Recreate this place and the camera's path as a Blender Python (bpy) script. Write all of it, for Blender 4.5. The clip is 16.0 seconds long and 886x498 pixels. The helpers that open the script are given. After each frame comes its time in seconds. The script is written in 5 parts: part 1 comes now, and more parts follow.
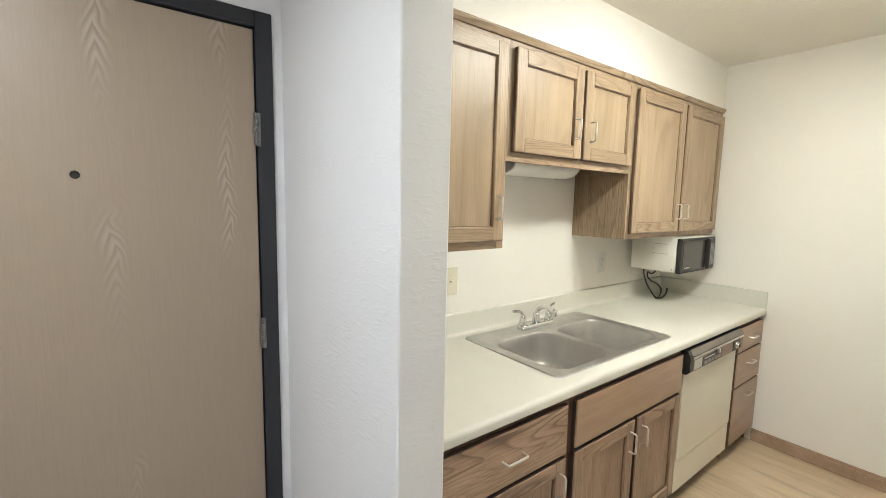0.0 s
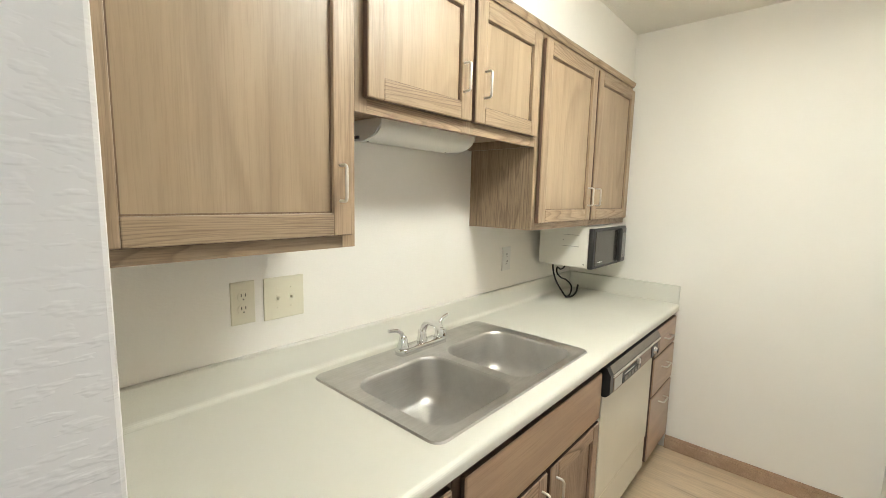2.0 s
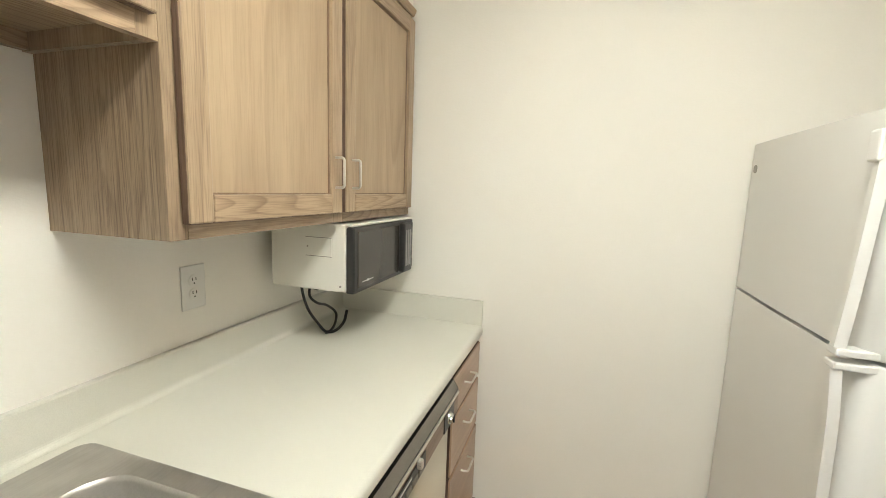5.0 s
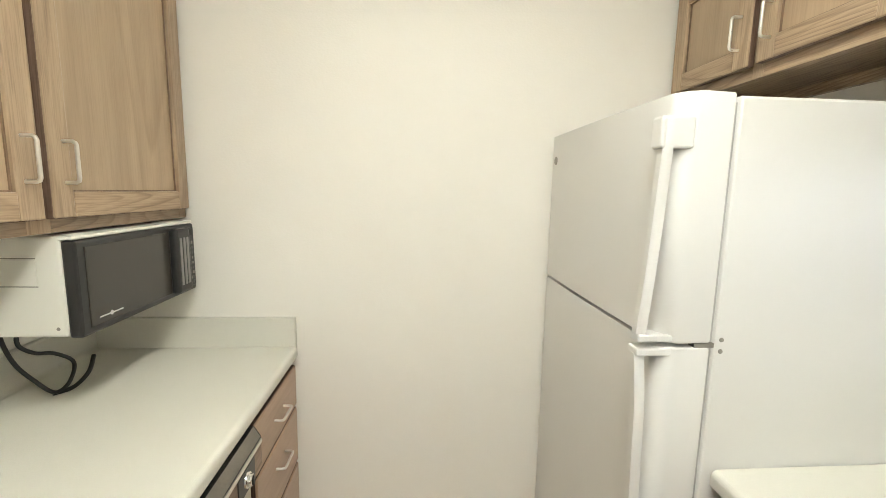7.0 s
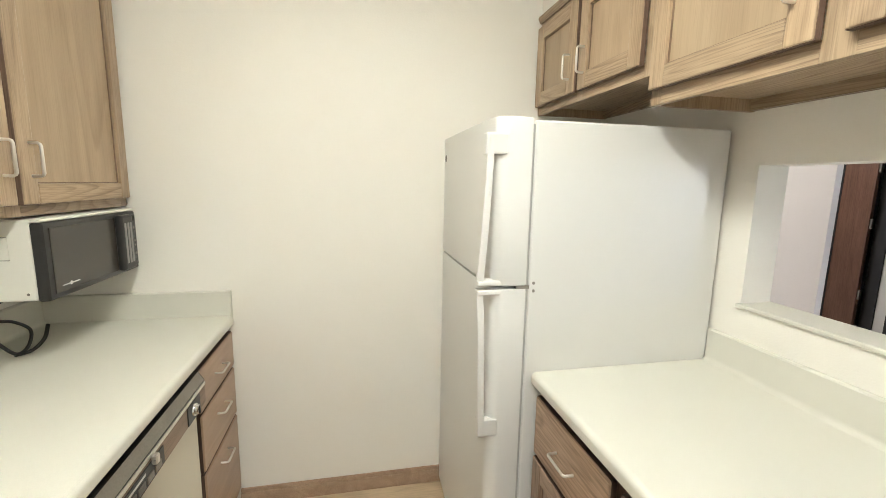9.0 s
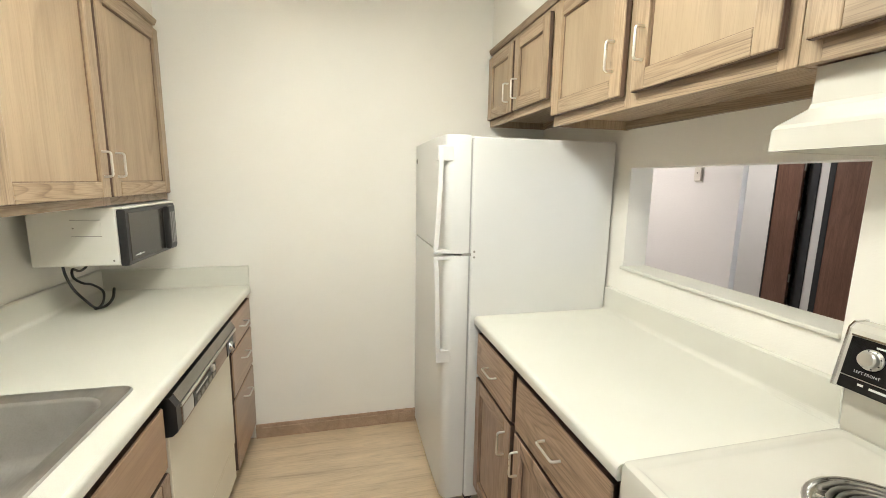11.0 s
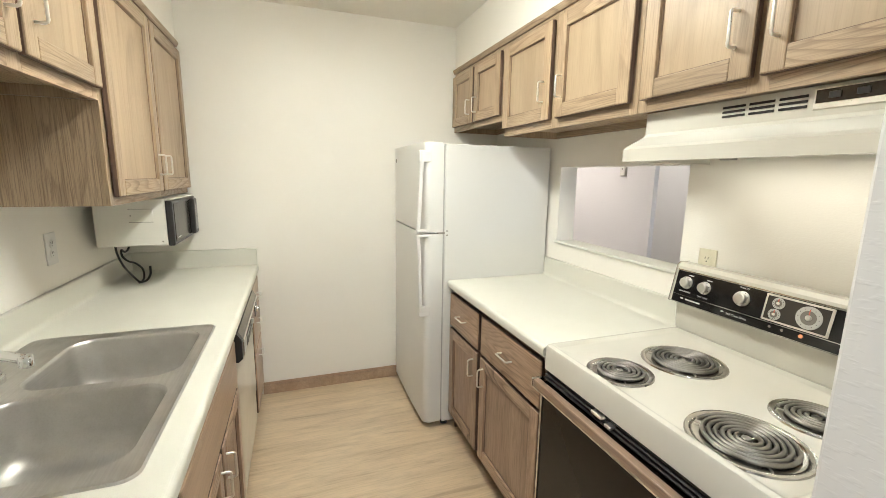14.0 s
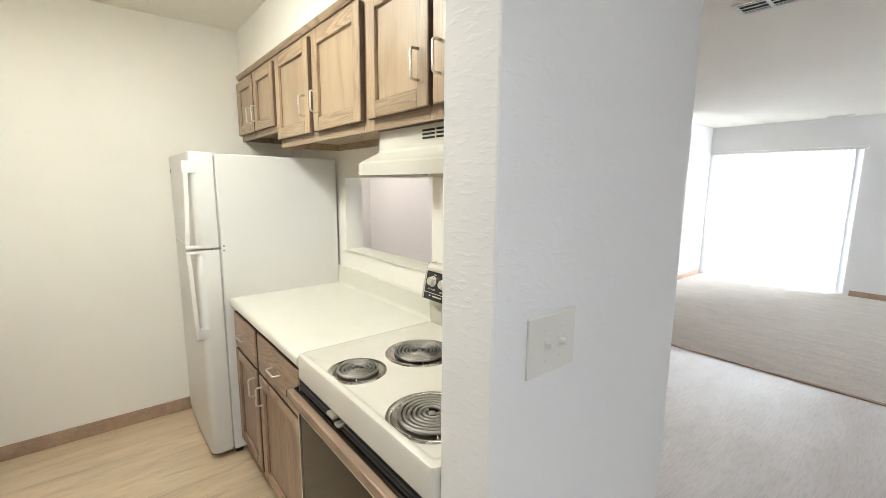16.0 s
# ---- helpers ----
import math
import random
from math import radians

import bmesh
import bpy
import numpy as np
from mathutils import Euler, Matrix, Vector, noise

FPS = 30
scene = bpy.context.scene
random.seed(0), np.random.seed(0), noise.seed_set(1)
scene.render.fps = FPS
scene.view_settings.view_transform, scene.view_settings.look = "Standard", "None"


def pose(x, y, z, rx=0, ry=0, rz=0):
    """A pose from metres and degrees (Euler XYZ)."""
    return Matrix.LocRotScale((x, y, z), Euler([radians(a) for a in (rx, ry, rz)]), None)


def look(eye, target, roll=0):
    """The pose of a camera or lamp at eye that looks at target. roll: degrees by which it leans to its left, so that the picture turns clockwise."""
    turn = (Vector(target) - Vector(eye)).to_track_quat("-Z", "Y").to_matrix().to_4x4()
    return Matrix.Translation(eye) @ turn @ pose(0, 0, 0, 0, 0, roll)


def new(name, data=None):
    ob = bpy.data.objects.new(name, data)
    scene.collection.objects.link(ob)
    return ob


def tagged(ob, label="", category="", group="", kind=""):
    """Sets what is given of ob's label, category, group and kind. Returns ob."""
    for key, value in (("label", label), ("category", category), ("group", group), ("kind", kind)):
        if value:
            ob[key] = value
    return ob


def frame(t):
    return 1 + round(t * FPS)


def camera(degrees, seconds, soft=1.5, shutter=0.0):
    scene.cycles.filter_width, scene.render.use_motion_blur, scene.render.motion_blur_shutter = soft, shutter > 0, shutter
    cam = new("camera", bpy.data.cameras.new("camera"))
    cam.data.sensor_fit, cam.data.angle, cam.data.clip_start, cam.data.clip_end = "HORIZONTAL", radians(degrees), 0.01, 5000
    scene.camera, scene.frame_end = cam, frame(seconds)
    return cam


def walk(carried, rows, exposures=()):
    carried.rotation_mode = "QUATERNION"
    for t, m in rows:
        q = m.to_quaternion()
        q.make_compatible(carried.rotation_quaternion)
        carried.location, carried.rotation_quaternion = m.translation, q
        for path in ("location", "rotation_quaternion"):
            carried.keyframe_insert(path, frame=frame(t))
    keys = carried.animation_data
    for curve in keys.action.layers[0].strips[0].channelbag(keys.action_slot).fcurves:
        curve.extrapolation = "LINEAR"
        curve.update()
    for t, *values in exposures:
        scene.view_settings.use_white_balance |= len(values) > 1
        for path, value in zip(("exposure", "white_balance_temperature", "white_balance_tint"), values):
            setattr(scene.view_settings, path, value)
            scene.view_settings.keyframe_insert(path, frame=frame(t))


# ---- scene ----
cam = camera(93.1, 16.0, soft=0.5)
PATH = [
    (0, (-0.314, -0.171, 1.556), (0.882, 1.415, 1.33), 1.2),
    (0.5, (-0.182, -0.134, 1.552), (1.061, 1.417, 1.32), 1.1),
    (1, (-0.053, -0.061, 1.533), (1.233, 1.451, 1.295), 1.2),
    (1.5, (0.086, 0.041, 1.532), (1.45, 1.484, 1.289), 1.1),
    (2, (0.232, 0.13, 1.509), (1.716, 1.447, 1.259), 1.3),
    (2.5, (0.415, 0.16, 1.491), (1.982, 1.376, 1.236), 1.3),
    (3, (0.598, 0.167, 1.5), (2.196, 1.34, 1.238), 1.2),
    (3.2, (0.659, 0.178, 1.501), (2.264, 1.34, 1.233), 1.3),
    (5.3, (1.337, 0.336, 1.481), (3.25, 0.849, 1.201), 1.6),
    (5.5, (1.387, 0.3, 1.479), (3.313, 0.761, 1.201), 1.3),
    (6, (1.461, 0.286, 1.478), (3.43, 0.515, 1.207), 1.3),
    (6.5, (1.486, 0.286, 1.482), (3.468, 0.31, 1.212), 1.2),
    (7, (1.476, 0.276, 1.476), (3.451, 0.128, 1.201), 1.1),
    (7.5, (1.419, 0.269, 1.468), (3.378, -0.029, 1.195), 1.1),
    (8, (1.321, 0.226, 1.477), (3.267, -0.131, 1.183), 1.1),
    (8.5, (1.214, 0.187, 1.482), (3.151, -0.206, 1.175), 1.0),
    (9, (1.102, 0.177, 1.48), (3.035, -0.235, 1.17), 1.1),
    (11.3, (0.491, 0.198, 1.485), (2.406, -0.273, 1.156), 1.0),
    (11.5, (0.433, 0.215, 1.495), (2.347, -0.261, 1.159), 1.0),
    (12, (0.313, 0.262, 1.505), (2.225, -0.215, 1.165), 1.0),
    (12.5, (0.229, 0.318, 1.501), (2.139, -0.169, 1.158), 0.9),
    (13, (0.162, 0.376, 1.493), (2.061, -0.147, 1.147), 0.9),
    (13.5, (0.112, 0.43, 1.487), (1.997, -0.142, 1.14), 0.9),
    (14, (0.07, 0.447, 1.494), (1.927, -0.211, 1.148), 0.9),
    (14.5, (0.011, 0.419, 1.501), (1.799, -0.411, 1.166), 0.8),
    (15, (-0.044, 0.354, 1.514), (1.645, -0.666, 1.185), 0.7),
    (15.5, (-0.104, 0.256, 1.524), (1.496, -0.902, 1.209), 0.6),
    (16, (-0.164, 0.142, 1.518), (1.366, -1.109, 1.214), 0.5),
]
walk(cam, [(t, look(eye, target, roll)) for t, eye, target, roll in PATH])

# ---- light ----
world = bpy.data.worlds.new("sky")
scene.world = world
world.use_nodes = True
wn = world.node_tree.nodes
sky = wn.new("ShaderNodeTexSky")
sky.sky_type, sky.sun_disc, sky.sun_elevation, sky.sun_rotation = "NISHITA", False, radians(40), radians(200)
world.node_tree.links.new(sky.outputs[0], wn["Background"].inputs[0])
wn["Background"].inputs[1].default_value = 0.1


def area_lamp(name, m, sx, sy, watts, colour, spread=180):
    data = bpy.data.lights.new(name, "AREA")
    data.shape, data.size, data.size_y, data.energy, data.color = "RECTANGLE", sx, sy, watts, colour
    data.spread = radians(spread)
    ob = new(name, data)
    ob.matrix_world = m
    return ob


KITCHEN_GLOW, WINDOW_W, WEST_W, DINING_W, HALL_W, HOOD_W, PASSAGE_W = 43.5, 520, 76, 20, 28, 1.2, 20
area_lamp("hood_lamp", pose(0.85, -0.840, 1.560), 0.50, 0.06, HOOD_W, (1.0, 0.95, 0.82))
area_lamp("window_light", pose(1.66, -8.28, 1.1, 90, 0, 0), 1.9, 2.1, WINDOW_W, (0.86, 0.93, 1.0))
# Fill from the west through an added opening that is out of view.
area_lamp("west_fill_light", pose(-3.40, -6.2, 1.45, 90, 0, -90), 1.7, 1.3, WEST_W, (0.82, 0.89, 1.0))
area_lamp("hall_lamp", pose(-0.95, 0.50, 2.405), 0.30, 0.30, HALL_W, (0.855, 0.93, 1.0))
# Passage and dining lamps are added out of view to brighten their walls.
area_lamp("passage_fill", pose(4.90, -3.95, 2.405), 0.30, 0.30, PASSAGE_W, (1.0, 0.93, 0.86))
area_lamp("dining_fill", pose(4.20, -1.85, 2.405), 0.30, 0.30, DINING_W, (1.0, 0.90, 0.83))

# ---- small mesh tools ----
BASE = {}


def thing(name, x, y, z, label, category, group="", kind=""):
    ob = new(name)
    ob.location = (x, y, z)
    ob.empty_display_size = 0.05
    BASE[ob.name] = Vector((x, y, z))
    return tagged(ob, label, category, group, kind)


def part(name, bm, material, parent, label=""):
    """Links a bmesh in world metres as one mesh object under a thing or a part."""
    base = BASE[parent.name] if parent else Vector((0, 0, 0))
    bmesh.ops.recalc_face_normals(bm, faces=bm.faces)
    bm.transform(Matrix.Translation(-base))
    mesh = bpy.data.meshes.new(name)
    bm.to_mesh(mesh)
    bm.free()
    mesh.materials.append(material)
    ob = new(name, mesh)
    ob.parent = parent
    BASE[ob.name] = base
    return tagged(ob, label)


def structure(name, bm, material, label, category):
    return tagged(part(name, bm, material, None), label, category, kind="structure")


def shaded(ob, degrees=35):
    ob.data.shade_smooth()
    ob.data.set_sharp_from_angle(angle=radians(degrees))
    return ob


def box(bm, x0, x1, y0, y1, z0, z1, bevel=0.0, segments=1):
    m = Matrix.LocRotScale(((x0 + x1) / 2, (y0 + y1) / 2, (z0 + z1) / 2), None, (abs(x1 - x0), abs(y1 - y0), abs(z1 - z0)))
    made = bmesh.ops.create_cube(bm, size=1, matrix=m)["verts"]
    if bevel:
        edges = list({e for v in made for e in v.link_edges})
        bmesh.ops.bevel(bm, geom=edges, offset=bevel, segments=segments, profile=0.5, affect="EDGES")
    return bm


def boxed(*args, **kw):
    return box(bmesh.new(), *args, **kw)


def tube(bm, points, r, n=8, closed=False):
    """A round bar along a line of points."""
    pts = [Vector(p) for p in points]
    rings, side = [], None
    for i, p in enumerate(pts):
        a = pts[i - 1] if i or closed else p
        b = pts[(i + 1) % len(pts)] if i < len(pts) - 1 or closed else p
        ahead = (b - a).normalized()
        if side is None:
            side = ahead.orthogonal().normalized()
        side = (side - ahead * side.dot(ahead)).normalized()
        other = ahead.cross(side)
        rings.append([bm.verts.new(p + r * (math.cos(2 * math.pi * k / n) * side + math.sin(2 * math.pi * k / n) * other)) for k in range(n)])
    for i in range(len(rings) if closed else len(rings) - 1):
        a, b = rings[i], rings[(i + 1) % len(rings)]
        for k in range(n):
            bm.faces.new((a[k], a[(k + 1) % n], b[(k + 1) % n], b[k]))
    if not closed:
        bm.faces.new(rings[0][::-1])
        bm.faces.new(rings[-1])
    return bm


def smooth_line(points, steps=6):
    """Points of a Catmull-Rom curve."""
    p = [Vector(q) for q in points]
    p = [p[0] * 2 - p[1]] + p + [p[-1] * 2 - p[-2]]
    out = []
    for i in range(1, len(p) - 2):
        for k in range(steps):
            t = k / steps
            out.append(0.5 * (2 * p[i] + (p[i + 1] - p[i - 1]) * t + (2 * p[i - 1] - 5 * p[i] + 4 * p[i + 1] - p[i + 2]) * t * t + (3 * p[i] - p[i - 1] - 3 * p[i + 1] + p[i + 2]) * t ** 3))
    return out + [p[-2]]


def lathe(bm, profile, m, n=24):
    """Turns (radius, height) pairs round the z axis of m."""
    rings = [[bm.verts.new(m @ Vector((r * math.cos(2 * math.pi * k / n), r * math.sin(2 * math.pi * k / n), h))) for k in range(n)] for r, h in profile]
    for a, b in zip(rings, rings[1:]):
        for k in range(n):
            bm.faces.new((a[k], a[(k + 1) % n], b[(k + 1) % n], b[k]))
    for ring in (rings[0], rings[-1]):
        bm.faces.new(ring)
    return bm


def extrude_x(bm, outline, x0, x1):
    """A solid from an outline of (y, z) pairs between two x."""
    a = [bm.verts.new((x0, y, z)) for y, z in outline]
    b = [bm.verts.new((x1, y, z)) for y, z in outline]
    n = len(outline)
    for k in range(n):
        bm.faces.new((a[k], a[(k + 1) % n], b[(k + 1) % n], b[k]))
    bm.faces.new(a[::-1])
    bm.faces.new(b)
    return bm


def extrude_z(bm, outline, z0, z1):
    a = [bm.verts.new((x, y, z0)) for x, y in outline]
    b = [bm.verts.new((x, y, z1)) for x, y in outline]
    n = len(outline)
    for k in range(n):
        bm.faces.new((a[k], a[(k + 1) % n], b[(k + 1) % n], b[k]))
    bm.faces.new(a[::-1])
    bm.faces.new(b)
    return bm


def round_rect(x0, x1, y0, y1, r, n=6):
    out = []
    for cx, cy, a in ((x1 - r, y1 - r, 0), (x0 + r, y1 - r, 90), (x0 + r, y0 + r, 180), (x1 - r, y0 + r, 270)):
        out += [(cx + r * math.cos(radians(a + 90 * k / n)), cy + r * math.sin(radians(a + 90 * k / n))) for k in range(n + 1)]
    return out


# ---- materials ----
def material(name, colour=(0.8, 0.8, 0.8), rough=0.5, metal=0.0):
    mat = bpy.data.materials.new(name)
    mat.use_nodes = True
    b = mat.node_tree.nodes["Principled BSDF"]
    b.inputs["Base Color"].default_value = (*colour, 1)
    b.inputs["Roughness"].default_value = rough
    b.inputs["Metallic"].default_value = metal
    return mat, mat.node_tree.nodes, mat.node_tree.links, b


def noise_node(nodes, links, coord, scale, detail=3.0, rough=0.5, stretch=None, distort=0.0):
    n = nodes.new("ShaderNodeTexNoise")
    n.inputs["Scale"].default_value, n.inputs["Detail"].default_value = scale, detail
    n.inputs["Roughness"].default_value, n.inputs["Distortion"].default_value = rough, distort
    if stretch:
        m = nodes.new("ShaderNodeMapping")
        m.inputs["Scale"].default_value = stretch
        links.new(coord, m.inputs[0])
        coord = m.outputs[0]
    links.new(coord, n.inputs["Vector"])
    return n.outputs["Fac"]


def ramp(nodes, links, fac, stops):
    r = nodes.new("ShaderNodeValToRGB")
    e = r.color_ramp.elements
    while len(e) < len(stops):
        e.new(0.5)
    for k, (p, c) in enumerate(stops):
        e[k].position, e[k].color = p, (*c, 1) if len(c) == 3 else c
    links.new(fac, r.inputs[0])
    return r.outputs[0]


def grey(v):
    return (v, v, v)


def mixed(nodes, links, kind, fac, a, b):
    m = nodes.new("ShaderNodeMix")
    m.data_type, m.blend_type = "RGBA", kind
    for sock, v in ((m.inputs[0], fac), (m.inputs[6], a), (m.inputs[7], b)):
        if isinstance(v, (int, float)):
            sock.default_value = v
        elif isinstance(v, tuple):
            sock.default_value = (*v, 1)
        else:
            links.new(v, sock)
    return m.outputs[2]


def bumped(nodes, links, b, height, strength, distance=0.002):
    n = nodes.new("ShaderNodeBump")
    n.inputs["Strength"].default_value, n.inputs["Distance"].default_value = strength, distance
    links.new(height, n.inputs["Height"])
    links.new(n.outputs[0], b.inputs["Normal"])


def object_coord(nodes, links, shifted=True):
    c = nodes.new("ShaderNodeTexCoord")
    if not shifted:
        return c.outputs["Object"]
    info = nodes.new("ShaderNodeObjectInfo")
    mul = nodes.new("ShaderNodeVectorMath")
    mul.operation = "SCALE"
    mul.inputs[0].default_value = (7.3, 3.1, 11.7)
    links.new(info.outputs["Random"], mul.inputs["Scale"])
    add = nodes.new("ShaderNodeVectorMath")
    links.new(c.outputs["Object"], add.inputs[0])
    links.new(mul.outputs[0], add.inputs[1])
    return add.outputs[0]


def painted(name, colour, relief=0.25, rough=0.6, scale=110.0, stretch=(1, 1, 1.9), cut=(0.35, 0.62)):
    """Rolled wall paint with an orange-peel relief and faint unevenness."""
    mat, n, l, b = material(name, colour, rough)
    c = object_coord(n, l, False)
    big = ramp(n, l, noise_node(n, l, c, 1.3, 4), [(0.3, grey(0.955)), (0.7, grey(1.0))])
    l.new(mixed(n, l, "MULTIPLY", 1.0, colour, big), b.inputs["Base Color"])
    fine = noise_node(n, l, c, scale, 2, 0.55, stretch=stretch)
    soft = ramp(n, l, fine, [(cut[0], grey(0)), (cut[1], grey(1))])
    bumped(n, l, b, soft, relief, 0.0016)
    return mat


def oak(name, axis, light, mid, dark, rough=0.38, ring=14.0, band=0.5, pore=0.8, spread=3.6, run=0.14):
    """Oak with its grain along one axis: cathedral bands, streaks and pores."""
    mat, n, l, b = material(name, light, rough)
    c = object_coord(n, l)

    def along(k):
        return {"x": (k, 1, 1), "z": (1, 1, k)}[axis]

    field = noise_node(n, l, c, spread, 1.6, 0.45, stretch=along(run))
    m = n.new("ShaderNodeMath")
    m.operation = "MULTIPLY"
    m.inputs[1].default_value = ring
    l.new(field, m.inputs[0])
    f = n.new("ShaderNodeMath")
    f.operation = "FRACT"
    l.new(m.outputs[0], f.inputs[0])
    bands = ramp(n, l, f.outputs[0], [(0.0, grey(0.22)), (0.16, grey(0.55)), (0.40, grey(0.95)), (0.88, grey(1.0)), (0.985, grey(0.22))])
    where = ramp(n, l, noise_node(n, l, c, 3.0, 2, 0.5, stretch=along(0.5)), [(0.38, grey(0.35)), (0.60, grey(1.0))])
    bands = mixed(n, l, "MIX", mixed(n, l, "MULTIPLY", 1.0, where, (band, band, band)), (1, 1, 1), bands)
    pores = noise_node(n, l, c, 330, 2, 0.6, stretch=along(0.03))
    pores = mixed(n, l, "MIX", pore, (1, 1, 1), ramp(n, l, pores, [(0.36, grey(0.3)), (0.54, grey(1.0))]))
    ticks = noise_node(n, l, c, 150, 2, 0.55, stretch=along(0.02))
    ticks = mixed(n, l, "MIX", pore, (1, 1, 1), ramp(n, l, ticks, [(0.30, grey(0.5)), (0.46, grey(1.0))]))
    streak = noise_node(n, l, c, 42, 3, 0.6, stretch=along(0.025))
    tone = mixed(n, l, "MIX", ramp(n, l, streak, [(0.32, grey(0)), (0.68, grey(1))]), mid, light)
    grain = mixed(n, l, "MULTIPLY", 1.0, mixed(n, l, "MULTIPLY", 1.0, bands, pores), ticks)
    col = mixed(n, l, "MIX", ramp(n, l, grain, [(0.15, grey(0.80)), (0.95, grey(0.0))]), tone, dark)
    col = mixed(n, l, "MULTIPLY", 1.0, col, ramp(n, l, noise_node(n, l, c, 9, 3, 0.5, stretch=along(0.22)), [(0.30, (0.88, 0.86, 0.84)), (0.62, (1.03, 1.03, 1.02))]))
    info = n.new("ShaderNodeObjectInfo")
    vary = ramp(n, l, info.outputs["Random"], [(0.0, (0.88, 0.87, 0.86)), (0.5, (1.0, 0.99, 0.98)), (1.0, (1.06, 1.03, 1.0))])
    l.new(mixed(n, l, "MULTIPLY", 1.0, col, vary), b.inputs["Base Color"])
    l.new(ramp(n, l, grain, [(0.2, grey(rough * 1.35)), (0.9, grey(rough))]), b.inputs["Roughness"])
    bumped(n, l, b, grain, 0.22, 0.0006)
    return mat


WALL = painted("cream_wall_paint", (0.845, 0.815, 0.752), 0.10)
STUB = painted("knockdown_wall_paint", (0.755, 0.742, 0.73), 0.24, 0.8, 50.0, (0.55, 0.55, 1.6), (0.52, 0.66))
CEIL = painted("ceiling_paint", (0.82, 0.79, 0.715), 0.5, 0.75, 90.0)
OAK_L, OAK_M, OAK_D = (0.445, 0.335, 0.225), (0.392, 0.291, 0.193), (0.165, 0.108, 0.068)
OAK_V = oak("oak_upright", "z", OAK_L, OAK_M, OAK_D, 0.36, 15, 0.48, 0.55, 3.6)
OAK_H = oak("oak_level", "x", OAK_L, OAK_M, OAK_D, 0.36, 40, 0.85, 0.6, 6.0, 0.09)
OAK_P = oak("oak_panel", "z", OAK_L, (0.405, 0.309, 0.207), (0.21, 0.145, 0.093), 0.36, 11, 0.42, 0.26, 2.6, 0.22)
OAK_SIDE = oak("oak_side_veneer", "z", (0.40, 0.30, 0.20), (0.33, 0.24, 0.155), (0.13, 0.085, 0.055), 0.42, 26, 0.75, 0.8, 7.0, 0.06)
# Panel bead, its colour darkened for the shadow line of the recess.
OAK_BEAD_SHADE = oak("oak_bead_shade", "z", (0.27, 0.185, 0.12), (0.23, 0.155, 0.10), (0.13, 0.08, 0.05))
# Door edges are unlit: their shade is put into this dark tone.
OAK_RIM_SHADE = oak("oak_edge_shade", "z", (0.185, 0.118, 0.085), (0.155, 0.098, 0.07), (0.08, 0.05, 0.036), 0.5)
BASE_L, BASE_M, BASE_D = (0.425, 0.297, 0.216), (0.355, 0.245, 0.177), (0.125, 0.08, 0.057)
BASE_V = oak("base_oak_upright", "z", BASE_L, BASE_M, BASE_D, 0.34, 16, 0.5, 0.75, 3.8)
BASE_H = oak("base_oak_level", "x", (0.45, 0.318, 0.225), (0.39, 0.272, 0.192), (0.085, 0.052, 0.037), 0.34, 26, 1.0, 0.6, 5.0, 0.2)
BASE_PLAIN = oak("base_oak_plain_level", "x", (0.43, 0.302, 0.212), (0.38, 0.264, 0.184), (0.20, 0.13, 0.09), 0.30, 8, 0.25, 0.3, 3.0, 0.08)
# Frames of the base cabinets: the shade of the door gaps darkens their colour.
SHADED_FRAME_V = oak("base_frame_shaded_upright", "z", (0.20, 0.128, 0.092), (0.165, 0.105, 0.076), (0.09, 0.056, 0.04), 0.35, 24, 0.42, 0.7, 4.5)
SHADED_FRAME_H = oak("base_frame_shaded_level", "x", (0.20, 0.128, 0.092), (0.165, 0.105, 0.076), (0.09, 0.056, 0.04), 0.35, 52, 0.9, 0.7, 6.0)
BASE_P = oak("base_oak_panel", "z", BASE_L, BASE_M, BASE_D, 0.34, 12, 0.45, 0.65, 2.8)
# Bead of the base doors, with the recess shadow in its colour.
BASE_BEAD_SHADE = oak("base_bead_shade", "z", (0.20, 0.13, 0.093), (0.17, 0.11, 0.078), (0.10, 0.062, 0.044))
# Base door edges, again with the shade put into the tone.
BASE_RIM_SHADE = oak("base_edge_shade", "z", (0.095, 0.06, 0.045), (0.08, 0.05, 0.037), (0.045, 0.028, 0.02), 0.5)
UPPER, LOWER = (OAK_V, OAK_H, OAK_BEAD_SHADE, OAK_P, OAK_RIM_SHADE), (BASE_V, BASE_H, BASE_BEAD_SHADE, BASE_P, BASE_RIM_SHADE)


